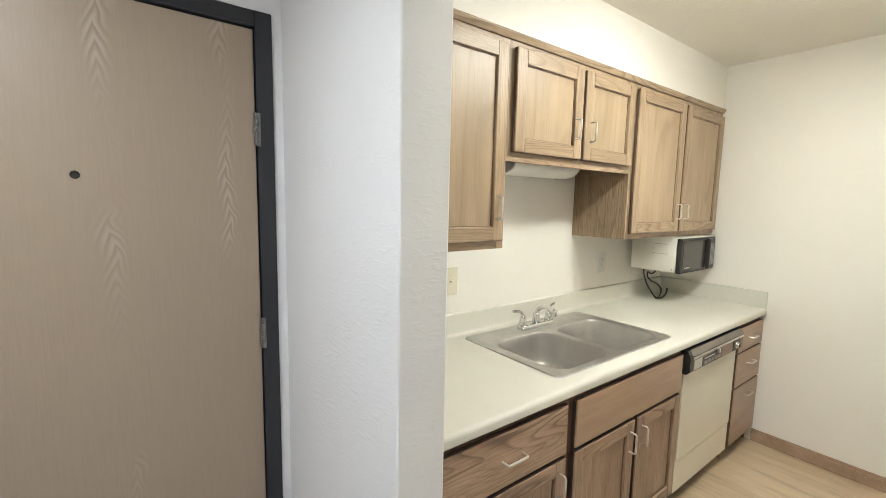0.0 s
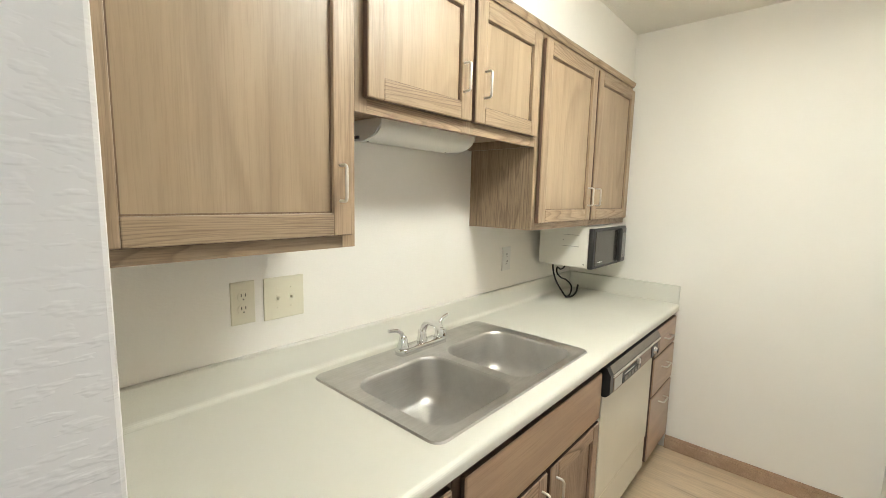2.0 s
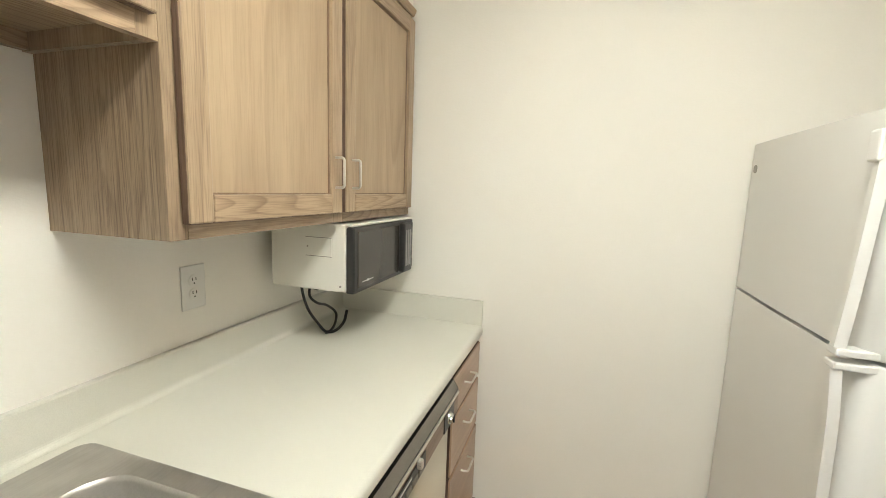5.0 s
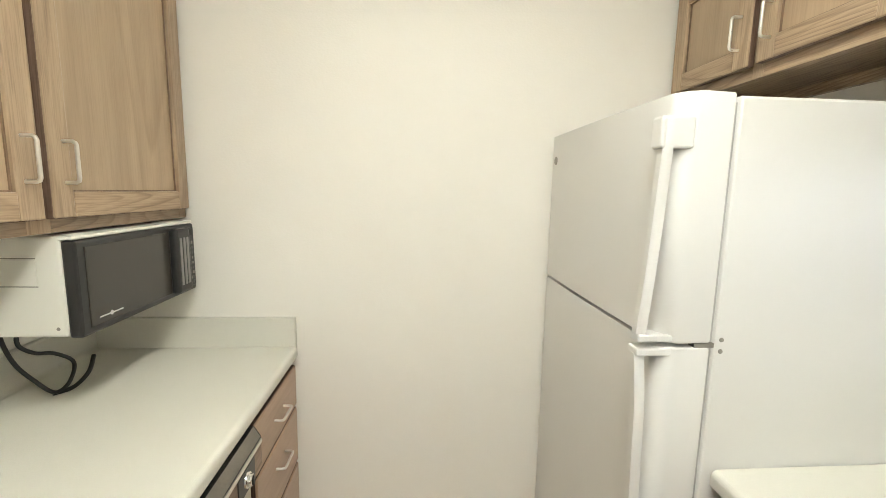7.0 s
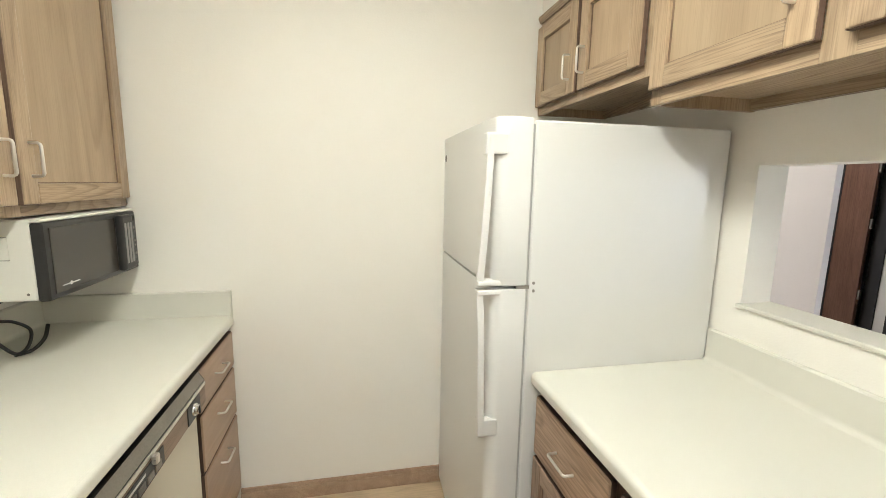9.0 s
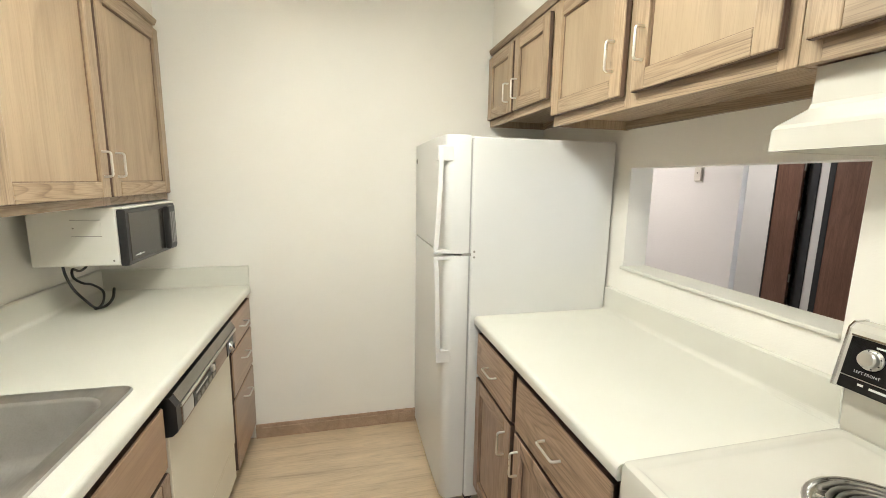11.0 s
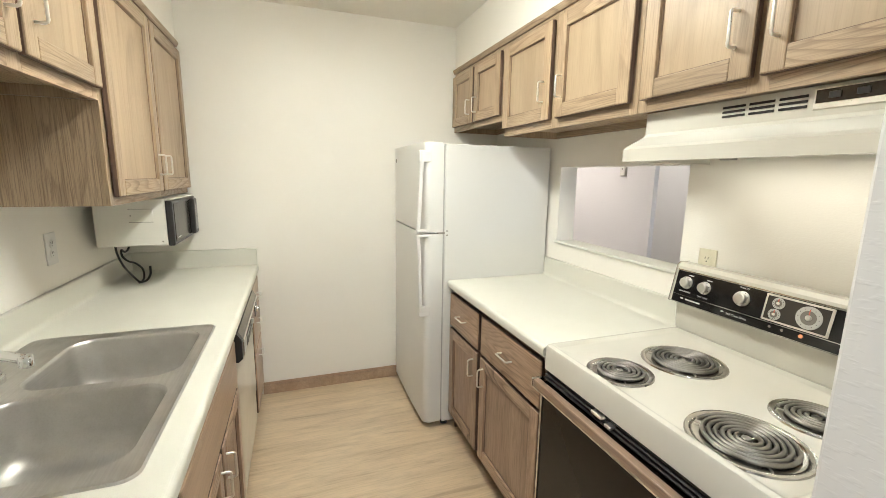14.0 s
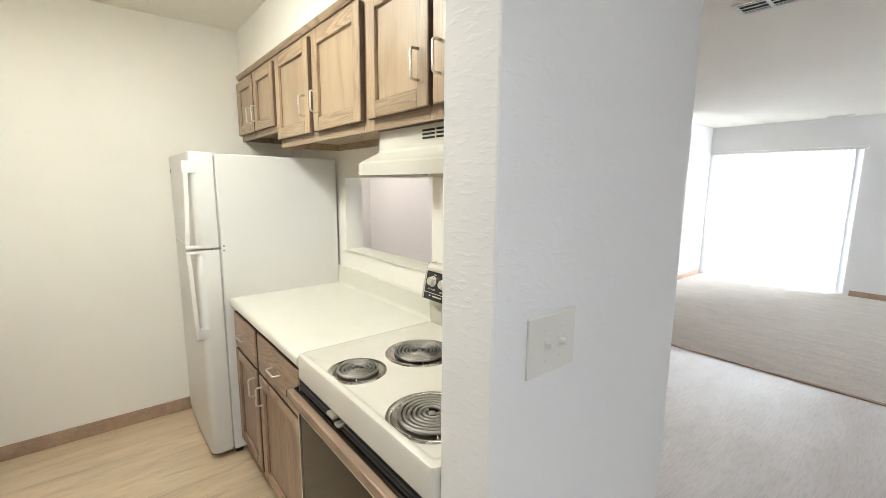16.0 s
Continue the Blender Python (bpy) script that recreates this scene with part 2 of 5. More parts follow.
def flame_veneer():
    """Rotary-cut veneer: plain tan with columns of chevron figure."""
    mat, n, l, b = material("entry_door_veneer", (0.31, 0.25, 0.19), 0.42)
    c = object_coord(n, l, False)
    sep = n.new("ShaderNodeSeparateXYZ")
    l.new(c, sep.inputs[0])

    def calc(op, a, k):
        m = n.new("ShaderNodeMath")
        m.operation = op
        for sock, v in zip(m.inputs, (a, k)):
            if isinstance(v, (int, float)):
                sock.default_value = v
            elif v is not None:
                l.new(v, sock)
        return m.outputs[0]

    wob = noise_node(n, l, c, 2.4, 3, 0.6)
    x = calc("ADD", sep.outputs[0], calc("MULTIPLY", wob, 0.22))
    u = calc("ABSOLUTE", calc("SUBTRACT", calc("FRACT", calc("MULTIPLY", x, 3.1), None), 0.5), None)
    wave = calc("FRACT", calc("ADD", calc("ADD", calc("MULTIPLY", sep.outputs[2], 19.0), calc("MULTIPLY", u, 16.0)), calc("MULTIPLY", wob, 5.0)), None)
    chev = ramp(n, l, wave, [(0.0, grey(0.2)), (0.30, grey(0.9)), (0.6, grey(0.6)), (0.95, grey(0.15))])
    near = ramp(n, l, u, [(0.03, grey(1)), (0.12, grey(0))])
    patch = ramp(n, l, noise_node(n, l, c, 2.1, 1, 0.4, stretch=(1.6, 1, 0.8)), [(0.50, grey(0)), (0.62, grey(1))])
    mask = mixed(n, l, "MULTIPLY", 1.0, near, patch)
    pores = noise_node(n, l, c, 300, 2, 0.6, stretch=(1, 1, 0.03))
    plain = ramp(n, l, pores, [(0.3, (0.312, 0.236, 0.168)), (0.65, (0.33, 0.252, 0.18))])
    flame = ramp(n, l, chev, [(0.15, (0.262, 0.198, 0.14)), (0.9, (0.41, 0.33, 0.252))])
    l.new(mixed(n, l, "MIX", mask, plain, flame), b.inputs["Base Color"])
    bumped(n, l, b, pores, 0.1, 0.0004)
    return mat


ENTRY = flame_veneer()
BROWN = oak("brown_door_veneer", "z", (0.22, 0.11, 0.075), (0.18, 0.09, 0.06), (0.10, 0.05, 0.035), 0.4)
TRIMWOOD = oak("baseboard_wood", "x", (0.46, 0.325, 0.23), (0.40, 0.275, 0.19), (0.26, 0.165, 0.11), 0.4)


def laminate():
    mat, n, l, b = material("cream_laminate", (0.80, 0.79, 0.70), 0.34)
    c = object_coord(n, l, False)
    fleck = ramp(n, l, noise_node(n, l, c, 420, 2), [(0.35, grey(0.95)), (0.6, grey(1.0))])
    wear = ramp(n, l, noise_node(n, l, c, 3.5, 5), [(0.3, grey(0.965)), (0.7, grey(1.0))])
    l.new(mixed(n, l, "MULTIPLY", 1.0, mixed(n, l, "MULTIPLY", 1.0, (0.685, 0.668, 0.595), fleck), wear), b.inputs["Base Color"])
    l.new(ramp(n, l, noise_node(n, l, c, 9, 4), [(0.3, grey(0.46)), (0.7, grey(0.60))]), b.inputs["Roughness"])
    return mat


def vinyl(name, tones):
    """Wood-look sheet vinyl with narrow uneven boards of grain, from its dark to its light tone."""
    mat, n, l, b = material(name, tones[2], 0.35)
    c = object_coord(n, l, False)
    grain = noise_node(n, l, c, 17, 5, 0.58, stretch=(1, 0.10, 1), distort=0.7)
    fine = noise_node(n, l, c, 120, 3, 0.6, stretch=(1, 0.08, 1))
    col = ramp(n, l, grain, list(zip((0.26, 0.41, 0.56, 0.76), tones)))
    col = mixed(n, l, "MULTIPLY", 0.62, col, ramp(n, l, fine, [(0.3, grey(0.70)), (0.55, grey(1.0))]))
    col = mixed(n, l, "MULTIPLY", 1.0, col, ramp(n, l, noise_node(n, l, c, 5.0, 3, 0.55, stretch=(1, 0.35, 1)), [(0.32, (0.90, 0.885, 0.86)), (0.62, (1.03, 1.03, 1.02))]))
    l.new(col, b.inputs["Base Color"])
    l.new(ramp(n, l, grain, [(0.3, grey(0.33)), (0.7, grey(0.29))]), b.inputs["Roughness"])
    b.inputs["Coat Weight"].default_value, b.inputs["Coat Roughness"].default_value = 1.0, 0.33
    b.inputs["Coat IOR"].default_value = 1.65
    bumped(n, l, b, fine, 0.10, 0.0006)
    return mat


def carpet_pile():
    mat, n, l, b = material("beige_carpet", (0.55, 0.50, 0.44), 0.95)
    c = object_coord(n, l, False)
    tuft = noise_node(n, l, c, 85, 3, 0.7)
    lay = noise_node(n, l, c, 7, 3, 0.6, stretch=(0.5, 1.6, 1))
    col = mixed(n, l, "MULTIPLY", 1.0, ramp(n, l, tuft, [(0.3, (0.50, 0.455, 0.40)), (0.7, (0.66, 0.61, 0.55))]), ramp(n, l, lay, [(0.35, grey(0.91)), (0.65, grey(1.03))]))
    l.new(col, b.inputs["Base Color"])
    bumped(n, l, b, tuft, 0.9, 0.008)
    return mat


def enamel(name, colour, rough=0.22, peel=0.0):
    mat, n, l, b = material(name, colour, rough)
    c = object_coord(n, l, False)
    l.new(mixed(n, l, "MULTIPLY", 1.0, colour, ramp(n, l, noise_node(n, l, c, 4, 4), [(0.3, grey(0.97)), (0.7, grey(1.0))])), b.inputs["Base Color"])
    l.new(ramp(n, l, noise_node(n, l, c, 11, 4), [(0.3, grey(rough * 0.96)), (0.7, grey(rough * 1.06))]), b.inputs["Roughness"])
    if peel:
        bumped(n, l, b, noise_node(n, l, c, 320, 2), peel, 0.0008)
    return mat


def brushed(name, colour, rough, axis=(1, 0.03, 1), relief=0.0):
    mat, n, l, b = material(name, colour, rough, 1.0)
    c = object_coord(n, l, False)
    s = noise_node(n, l, c, 240, 2, 0.6, stretch=axis)
    l.new(ramp(n, l, s, [(0.3, grey(rough * 0.75)), (0.7, grey(rough * 1.3))]), b.inputs["Roughness"])
    l.new(mixed(n, l, "MULTIPLY", 1.0, colour, ramp(n, l, noise_node(n, l, c, 14, 4), [(0.3, grey(0.88)), (0.7, grey(1.0))])), b.inputs["Base Color"])
    if relief:
        bumped(n, l, b, s, relief, 0.0005)
    return mat


LAMINATE, CARPET = laminate(), carpet_pile()
VINYL = vinyl("wood_look_vinyl", ((0.36, 0.255, 0.158), (0.545, 0.41, 0.268), (0.625, 0.482, 0.322), (0.66, 0.515, 0.355)))
# Entry and dining floor: the glare of daylight is put into its pale tones.
GLARE_VINYL = vinyl("vinyl_with_glare", ((0.67, 0.63, 0.63), (0.70, 0.66, 0.66), (0.71, 0.67, 0.67), (0.72, 0.68, 0.68)))


def white_enamel():
    mat, n, l, b = material("white_textured_enamel", (0.73, 0.725, 0.705), 0.36)
    c = object_coord(n, l, False)
    l.new(ramp(n, l, noise_node(n, l, c, 2.0, 2), [(0.3, (0.675, 0.666, 0.64)), (0.7, (0.70, 0.69, 0.665))]), b.inputs["Base Color"])
    return mat


FRIDGE = white_enamel()
BISQUE = enamel("bisque_enamel", (0.80, 0.76, 0.64), 0.2)
RANGE = enamel("almond_porcelain", (0.61, 0.585, 0.52), 0.24)
STEEL = brushed("brushed_stainless", (0.60, 0.585, 0.56), 0.45, (0.04, 1, 1), 0.015)
CHROME = brushed("polished_chrome", (0.80, 0.80, 0.80), 0.09)
# Drip bowl chrome, its tone lowered for the dark that it reflects.
DRIP = brushed("chrome_with_dark_reflection", (0.62, 0.60, 0.56), 0.12)
NICKEL = brushed("satin_nickel", (0.84, 0.81, 0.76), 0.36)
DARKHINGE = brushed("worn_bronze_hinge", (0.24, 0.23, 0.215), 0.42)
HINGE = brushed("worn_steel", (0.34, 0.32, 0.29), 0.42)
IVORY = enamel("ivory_plastic", (0.70, 0.66, 0.52), 0.35)
WHITEPLASTIC = enamel("white_plastic", (0.74, 0.73, 0.70), 0.35)
BLACK = enamel("black_plastic", (0.022, 0.021, 0.021), 0.32)
DARKFRAME = enamel("charcoal_frame_paint", (0.02, 0.021, 0.024), 0.38, 0.15)
COIL = brushed("burner_coil", (0.29, 0.278, 0.258), 0.36)
GLASSBLACK = enamel("black_oven_glass", (0.012, 0.011, 0.011), 0.07)
OVENGLASS = enamel("dark_oven_glass", (0.022, 0.017, 0.014), 0.16)
OVENGLASS.node_tree.nodes["Principled BSDF"].inputs["Specular IOR Level"].default_value = 0.2
SMOKED = enamel("smoked_glass", (0.05, 0.044, 0.038), 0.16)
WOODTRIM = oak("printed_wood_trim", "x", (0.30, 0.21, 0.15), (0.26, 0.18, 0.13), (0.16, 0.11, 0.08), 0.35)
CASE = enamel("white_enamel_case", (0.80, 0.785, 0.715), 0.3)
SWITCHWHITE = enamel("warm_white_plastic", (0.66, 0.64, 0.575), 0.32)
GASKET = enamel("grey_rubber_gasket", (0.45, 0.44, 0.42), 0.6)
DARKGAP = enamel("dark_recess", (0.02, 0.017, 0.014), 0.8)
KNOB = material("turned_aluminium_knob", (0.70, 0.68, 0.64), 0.30, 0.85)[0]
DIALGREY = enamel("silver_dial", (0.46, 0.45, 0.42), 0.3)
GREYINLAY = enamel("grey_inlay", (0.30, 0.29, 0.28), 0.3)
CLOCKGREY = enamel("smoky_clock_face", (0.20, 0.18, 0.16), 0.25)
BUTTON = enamel("dark_grey_button", (0.12, 0.115, 0.11), 0.4)
INK = enamel("pale_print", (0.62, 0.62, 0.60), 0.5)
REDINK = enamel("red_print", (0.55, 0.10, 0.07), 0.5)
SHADE = enamel("frosted_light_cover", (0.82, 0.80, 0.74), 0.4)


def clear_glass():
    mat, n, l, b = material("clear_glass", (1, 1, 1), 0.02)
    b.inputs["Transmission Weight"].default_value, b.inputs["IOR"].default_value = 1.0, 1.45
    return mat


def blind_cloth():
    mat, n, l, b = material("white_vinyl_blind", (0.85, 0.85, 0.84), 0.5)
    t = n.new("ShaderNodeBsdfTranslucent")
    t.inputs[0].default_value = (0.55, 0.555, 0.56, 1)
    m = n.new("ShaderNodeMixShader")
    m.inputs[0].default_value = 0.5
    l.new(b.outputs[0], m.inputs[1])
    l.new(t.outputs[0], m.inputs[2])
    l.new(m.outputs[0], n["Material Output"].inputs[0])
    return mat


def glow(name, colour, strength):
    mat, n, l, b = material(name, colour, 0.6)
    b.inputs["Emission Color"].default_value = (*colour, 1)
    b.inputs["Emission Strength"].default_value = strength
    return mat


GLASS, BLIND = clear_glass(), blind_cloth()
OUTSIDE = glow("bright_overcast_distance", (0.92, 0.96, 1.0), 6.0)
KITCHENGLOW = glow("lit_kitchen_diffuser", (0.98, 1.0, 0.915), KITCHEN_GLOW)
LAMPGLOW = glow("lit_lamp_diffuser", (1.0, 0.97, 0.88), 6.0)

# ---- structure ----
XE, YL, YR = 2.98, 1.385, -1.0      # end wall, sink wall, range wall (inner faces)
YB = -1.11                          # living side of the range wall
ZC = 2.495                          # ceiling
SOFL, SOFR = 1.048, -0.656          # soffit faces

structure("wall_east", boxed(XE, XE + 0.12, YB, YL + 0.12, 0, ZC), WALL, "plain cream painted end wall of the galley kitchen", "wall")
structure("wall_north", boxed(0.32, XE, YL, YL + 0.12, 0, ZC), WALL, "cream painted wall behind the sink counter", "wall")
structure("wall_stub_north", boxed(0.177, 0.32, 0.645, 1.62, 0, ZC, bevel=0.006, segments=2), STUB, "textured off-white wall end beside the entry door", "wall")
structure("wall_stub_south", boxed(0.314, 0.457, YB, -0.362, 0, ZC, bevel=0.006, segments=2), STUB, "textured off-white wall end beside the range", "wall")
PX0, PX1, PZ0, PZ1 = 1.31, 2.15, 1.112, 1.55   # pass-through
bm = bmesh.new()
box(bm, 0.457, PX0, YB, YR, 0, ZC)
box(bm, PX1, XE, YB, YR, 0, ZC)
box(bm, PX0, PX1, YB, YR, 0, PZ0)
box(bm, PX0, PX1, YB, YR, PZ1, ZC)
structure("wall_south", bm, WALL, "cream painted wall behind the range with a pass-through opening", "wall")
structure("window_sill_pass", boxed(PX0 + 0.001, PX1 + 0.012, YB - 0.012, YR + 0.010, PZ0 + 0.0005, PZ0 + 0.015, bevel=0.004, segments=2), LAMINATE, "narrow cream ledge in the pass-through opening", "sill")
structure("soffit_north", boxed(0.32, XE, SOFL, YL, 2.215, ZC), WALL, "cream painted soffit above the sink wall cabinets", "soffit")
structure("soffit_south", boxed(0.457, XE, YR, SOFR, 2.215, ZC), WALL, "cream painted soffit above the range wall cabinets", "soffit")

# entry, dining and living room shell
XW = -3.2
YF = -8.0
structure("wall_entry_a", boxed(0.140, 0.177, 1.50, 1.62, 0, ZC), STUB, "off-white wall beside the entry door", "wall")
structure("wall_entry_b", boxed(XW, -0.93, 1.50, 1.62, 0, ZC), STUB, "off-white wall beside the entry door", "wall")
structure("wall_entry_c", boxed(-0.93, 0.140, 1.50, 1.62, 2.215, ZC), STUB, "off-white wall above the entry door", "wall")
# The opening in this unseen wall is added for the west fill.
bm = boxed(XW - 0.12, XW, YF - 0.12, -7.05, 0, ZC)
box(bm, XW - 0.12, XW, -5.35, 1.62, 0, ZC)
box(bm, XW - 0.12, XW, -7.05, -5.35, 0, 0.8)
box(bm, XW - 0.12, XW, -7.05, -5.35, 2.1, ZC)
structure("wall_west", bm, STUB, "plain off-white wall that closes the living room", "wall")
WX0, WX1, WZ = 0.76, 2.56, 2.06
HY0, HY1, HZ0, HZ1 = -7.05, -5.35, 0.8, 2.1
bm = bmesh.new()
box(bm, WX1, 2.62, YF - 0.12, YF, 0, ZC)
box(bm, XW, WX0, YF - 0.12, YF, 0, ZC)
box(bm, WX0, WX1, YF - 0.12, YF, WZ, ZC)
structure("wall_far", bm, STUB, "white far wall of the living room with a sliding door opening", "wall")
structure("wall_living_east", boxed(2.62, 2.74, YF - 0.12, -5.12, 0, ZC), STUB, "white side wall of the living room", "wall")
bm = boxed(2.74, 4.23, -5.12, -5.0, 0, ZC)
box(bm, 4.715, 7.4, -5.12, -5.0, 0, ZC)
box(bm, 4.23, 4.715, -5.12, -5.0, 2.1, ZC)
structure("wall_hallway", bm, STUB, "off-white hallway wall with a doorway", "wall")
structure("wall_closet", boxed(2.74, 7.4, -6.4, -6.3, 0, ZC), STUB, "plain wall of the room behind the hallway door", "wall")
structure("wall_dining_south", boxed(3.20, 7.4, -2.82, -2.77, 0, ZC), STUB, "off-white dining wall with a thermostat", "wall")
structure("wall_dining_east", boxed(5.0, 5.12, -2.77, YB + 0.1, 0, ZC), STUB, "plain off-white wall that closes the dining area", "wall")
structure("wall_dining_north", boxed(XE + 0.12, 5.0, YB, YB + 0.1, 0, ZC), STUB, "plain off-white wall that closes the dining area", "wall")
structure("wall_hall_end", boxed(7.4, 7.52, -6.4, -2.77, 0, ZC), STUB, "plain off-white hallway end wall", "wall")

structure("floor", boxed(0.32, XE + 0.12, YB, 1.62, -0.1, 0), VINYL, "pale wood-look vinyl floor of the kitchen", "floor")
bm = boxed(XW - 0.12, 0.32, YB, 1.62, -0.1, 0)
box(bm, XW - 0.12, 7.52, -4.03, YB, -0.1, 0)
structure("floor_dining", bm, GLARE_VINYL, "glossy vinyl floor of the entry and dining area, pale with painted-in glare", "floor")
structure("floor_carpet", boxed(XW - 0.12, 7.52, YF - 0.12, -4.03, -0.1, 0.006), CARPET, "beige cut-pile carpet of the living room", "carpet")
structure("carpet_strip", boxed(XW, 7.4, -4.05, -4.01, 0, 0.011, bevel=0.004), TRIMWOOD, "thin brown transition strip between vinyl and carpet", "trim")
structure("ceiling", boxed(XW - 0.12, 7.52, YF - 0.12, 1.62, ZC, ZC + 0.1), CEIL, "cream textured ceiling", "ceiling")


def baseboard(x0, x1, y0, y1, label="brown wooden baseboard along the wall"):
    bm = boxed(x0, x1, y0, y1, 0, 0.062, bevel=0.003, segments=2)
    if x1 - x0 < y1 - y0:
        box(bm, x0 + 0.005, x1, y0, y1, 0.062, 0.083, bevel=0.003, segments=2)
    else:
        box(bm, x0, x1, y0, y1 - 0.005, 0.062, 0.083, bevel=0.003, segments=2)
    structure("baseboard", bm, TRIMWOOD, label, "baseboard")


baseboard(XE - 0.014, XE, -0.99, 0.70)
baseboard(XW, WX0 - 0.08, YF, YF + 0.014)
baseboard(2.606, 2.62, YF + 0.014, -5.0)
baseboard(3.20, 5.0, -2.77, -2.756)

# ---- sliding door, blinds and daylight ----
slider = thing("door_sliding", (WX0 + WX1) / 2, YF - 0.06, 0, "white-framed sliding glass patio door letting in daylight", "patio door", kind="structure")
for x in (WX0 + 0.03, 1.62, WX1 - 0.03):
    part("door_frame", boxed(x - 0.03, x + 0.03, YF - 0.10, YF - 0.03, 0.02, WZ, bevel=0.004), WHITEPLASTIC, slider)
part("door_frame", boxed(WX0, WX1, YF - 0.105, YF - 0.025, 0.0, 0.045), WHITEPLASTIC, slider)
part("door_frame", boxed(WX0, WX1, YF - 0.105, YF - 0.025, WZ - 0.05, WZ), WHITEPLASTIC, slider)
for a, b in ((WX0 + 0.06, 1.59), (1.65, WX1 - 0.06)):
    pane = part("pane", boxed(a, b, YF - 0.068, YF - 0.062, 0.045, WZ - 0.05), GLASS, slider)
    pane.visible_shadow = False
blinds = thing("vertical_blinds", (WX0 + WX1) / 2, YF + 0.06, 2.03, "white vertical vinyl blinds hanging across the patio door", "blinds")
part("head_rail", boxed(WX0 - 0.06, WX1 + 0.03, YF + 0.03, YF + 0.085, 2.045, 2.085, bevel=0.004), WHITEPLASTIC, blinds)
slat_count = 28
for k in range(slat_count):
    x = WX0 + 0.02 + (WX1 - WX0 - 0.04) * k / (slat_count - 1)
    bm = bmesh.new()
    turn = radians(30 + 1.5 * math.sin(k * 2.3))
    pts = []
    for j in range(5):
        s = (j - 2) / 2 * 0.044
        bow = 0.006 * (1 - (j - 2) ** 2 / 4)
        pts.append((x + s * math.cos(turn) - bow * math.sin(turn), YF + 0.058 + s * math.sin(turn) + bow * math.cos(turn)))
    low = [bm.verts.new((px, py, 0.035)) for px, py in pts]
    top = [bm.verts.new((px, py, 2.045)) for px, py in pts]
    for j in range(4):
        bm.faces.new((low[j], low[j + 1], top[j + 1], top[j]))
    bmesh.ops.solidify(bm, geom=bm.faces, thickness=0.001)
    part("slat", bm, BLIND, blinds)
# Added window, out of view, that gives the west fill its opening.
added_window = thing("window_added", XW - 0.06, (HY0 + HY1) / 2, HZ0, "unseen white-framed window added to light the living room", "window", kind="structure")
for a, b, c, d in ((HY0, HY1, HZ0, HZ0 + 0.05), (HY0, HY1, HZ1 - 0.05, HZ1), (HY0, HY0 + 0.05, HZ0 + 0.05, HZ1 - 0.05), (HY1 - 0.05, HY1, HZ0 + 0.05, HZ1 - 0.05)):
    part("window_frame", boxed(XW - 0.10, XW - 0.03, a, b, c, d), WHITEPLASTIC, added_window)
pane = part("pane", boxed(XW - 0.068, XW - 0.062, HY0 + 0.05, HY1 - 0.05, HZ0 + 0.05, HZ1 - 0.05), GLASS, added_window)
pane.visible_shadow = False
structure("backdrop", boxed(-14, 16, -14.1, -14, -4, 9), OUTSIDE, "bright hazy daylight beyond the patio door", "backdrop")
structure("ground", boxed(-300, 300, -600, YF - 0.14, -0.3, -0.2), enamel("pale_patio_ground", (0.42, 0.42, 0.40), 0.8), "pale patio ground outside the sliding door", "ground")


def ceiling_vent(x0, x1, y0, y1):
    v = thing("ceiling_vent", (x0 + x1) / 2, (y0 + y1) / 2, ZC, "white slatted air register in the ceiling", "ceiling vent")
    part("backing", boxed(x0 + 0.01, x1 - 0.01, y0 + 0.01, y1 - 0.01, ZC - 0.006, ZC - 0.001), DARKGAP, v)
    for a, b, c, d in ((x0, x1, y0, y0 + 0.02), (x0, x1, y1 - 0.02, y1), (x0, x0 + 0.02, y0 + 0.02, y1 - 0.02), (x1 - 0.02, x1, y0 + 0.02, y1 - 0.02)):
        part("frame", boxed(a, b, c, d, ZC - 0.014, ZC - 0.0005, bevel=0.003), WHITEPLASTIC, v)
    xm = (x0 + x1) / 2
    part("frame", boxed(xm - 0.008, xm + 0.008, y0 + 0.02, y1 - 0.02, ZC - 0.013, ZC - 0.0005), WHITEPLASTIC, v)
    n = 3
    for k in range(n):
        y = y0 + 0.02 + (y1 - y0 - 0.04) * (k + 0.5) / n
        bm = boxed(x0 + 0.02, x1 - 0.02, y - 0.002, y + 0.002, ZC - 0.012, ZC - 0.0065)
        part("slat", bm, WHITEPLASTIC, v)


ceiling_vent(0.45, 0.755, -2.80, -2.61)
ceiling_vent(0.86, 1.15, -7.86, -7.76)

# The dining and hallway fixtures are unseen additions that carry the fill lamps.
for lx, ly, where in ((4.20, -1.85, "added unseen in the dining area"), (-0.95, 0.50, "inside the entry"), (4.90, -3.95, "added unseen in the hallway")):
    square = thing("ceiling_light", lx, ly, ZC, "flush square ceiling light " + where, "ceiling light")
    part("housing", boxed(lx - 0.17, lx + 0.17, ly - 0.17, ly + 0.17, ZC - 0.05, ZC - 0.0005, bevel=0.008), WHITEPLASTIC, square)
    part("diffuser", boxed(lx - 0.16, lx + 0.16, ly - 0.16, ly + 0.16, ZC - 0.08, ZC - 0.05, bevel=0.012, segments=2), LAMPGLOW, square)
lamp = thing("ceiling_light", 1.545, 0.19, ZC, "flush fluorescent ceiling light above the kitchen aisle", "ceiling light")
part("housing", boxed(1.135, 1.955, 0.03, 0.35, ZC - 0.025, ZC - 0.0005, bevel=0.008), WHITEPLASTIC, lamp)
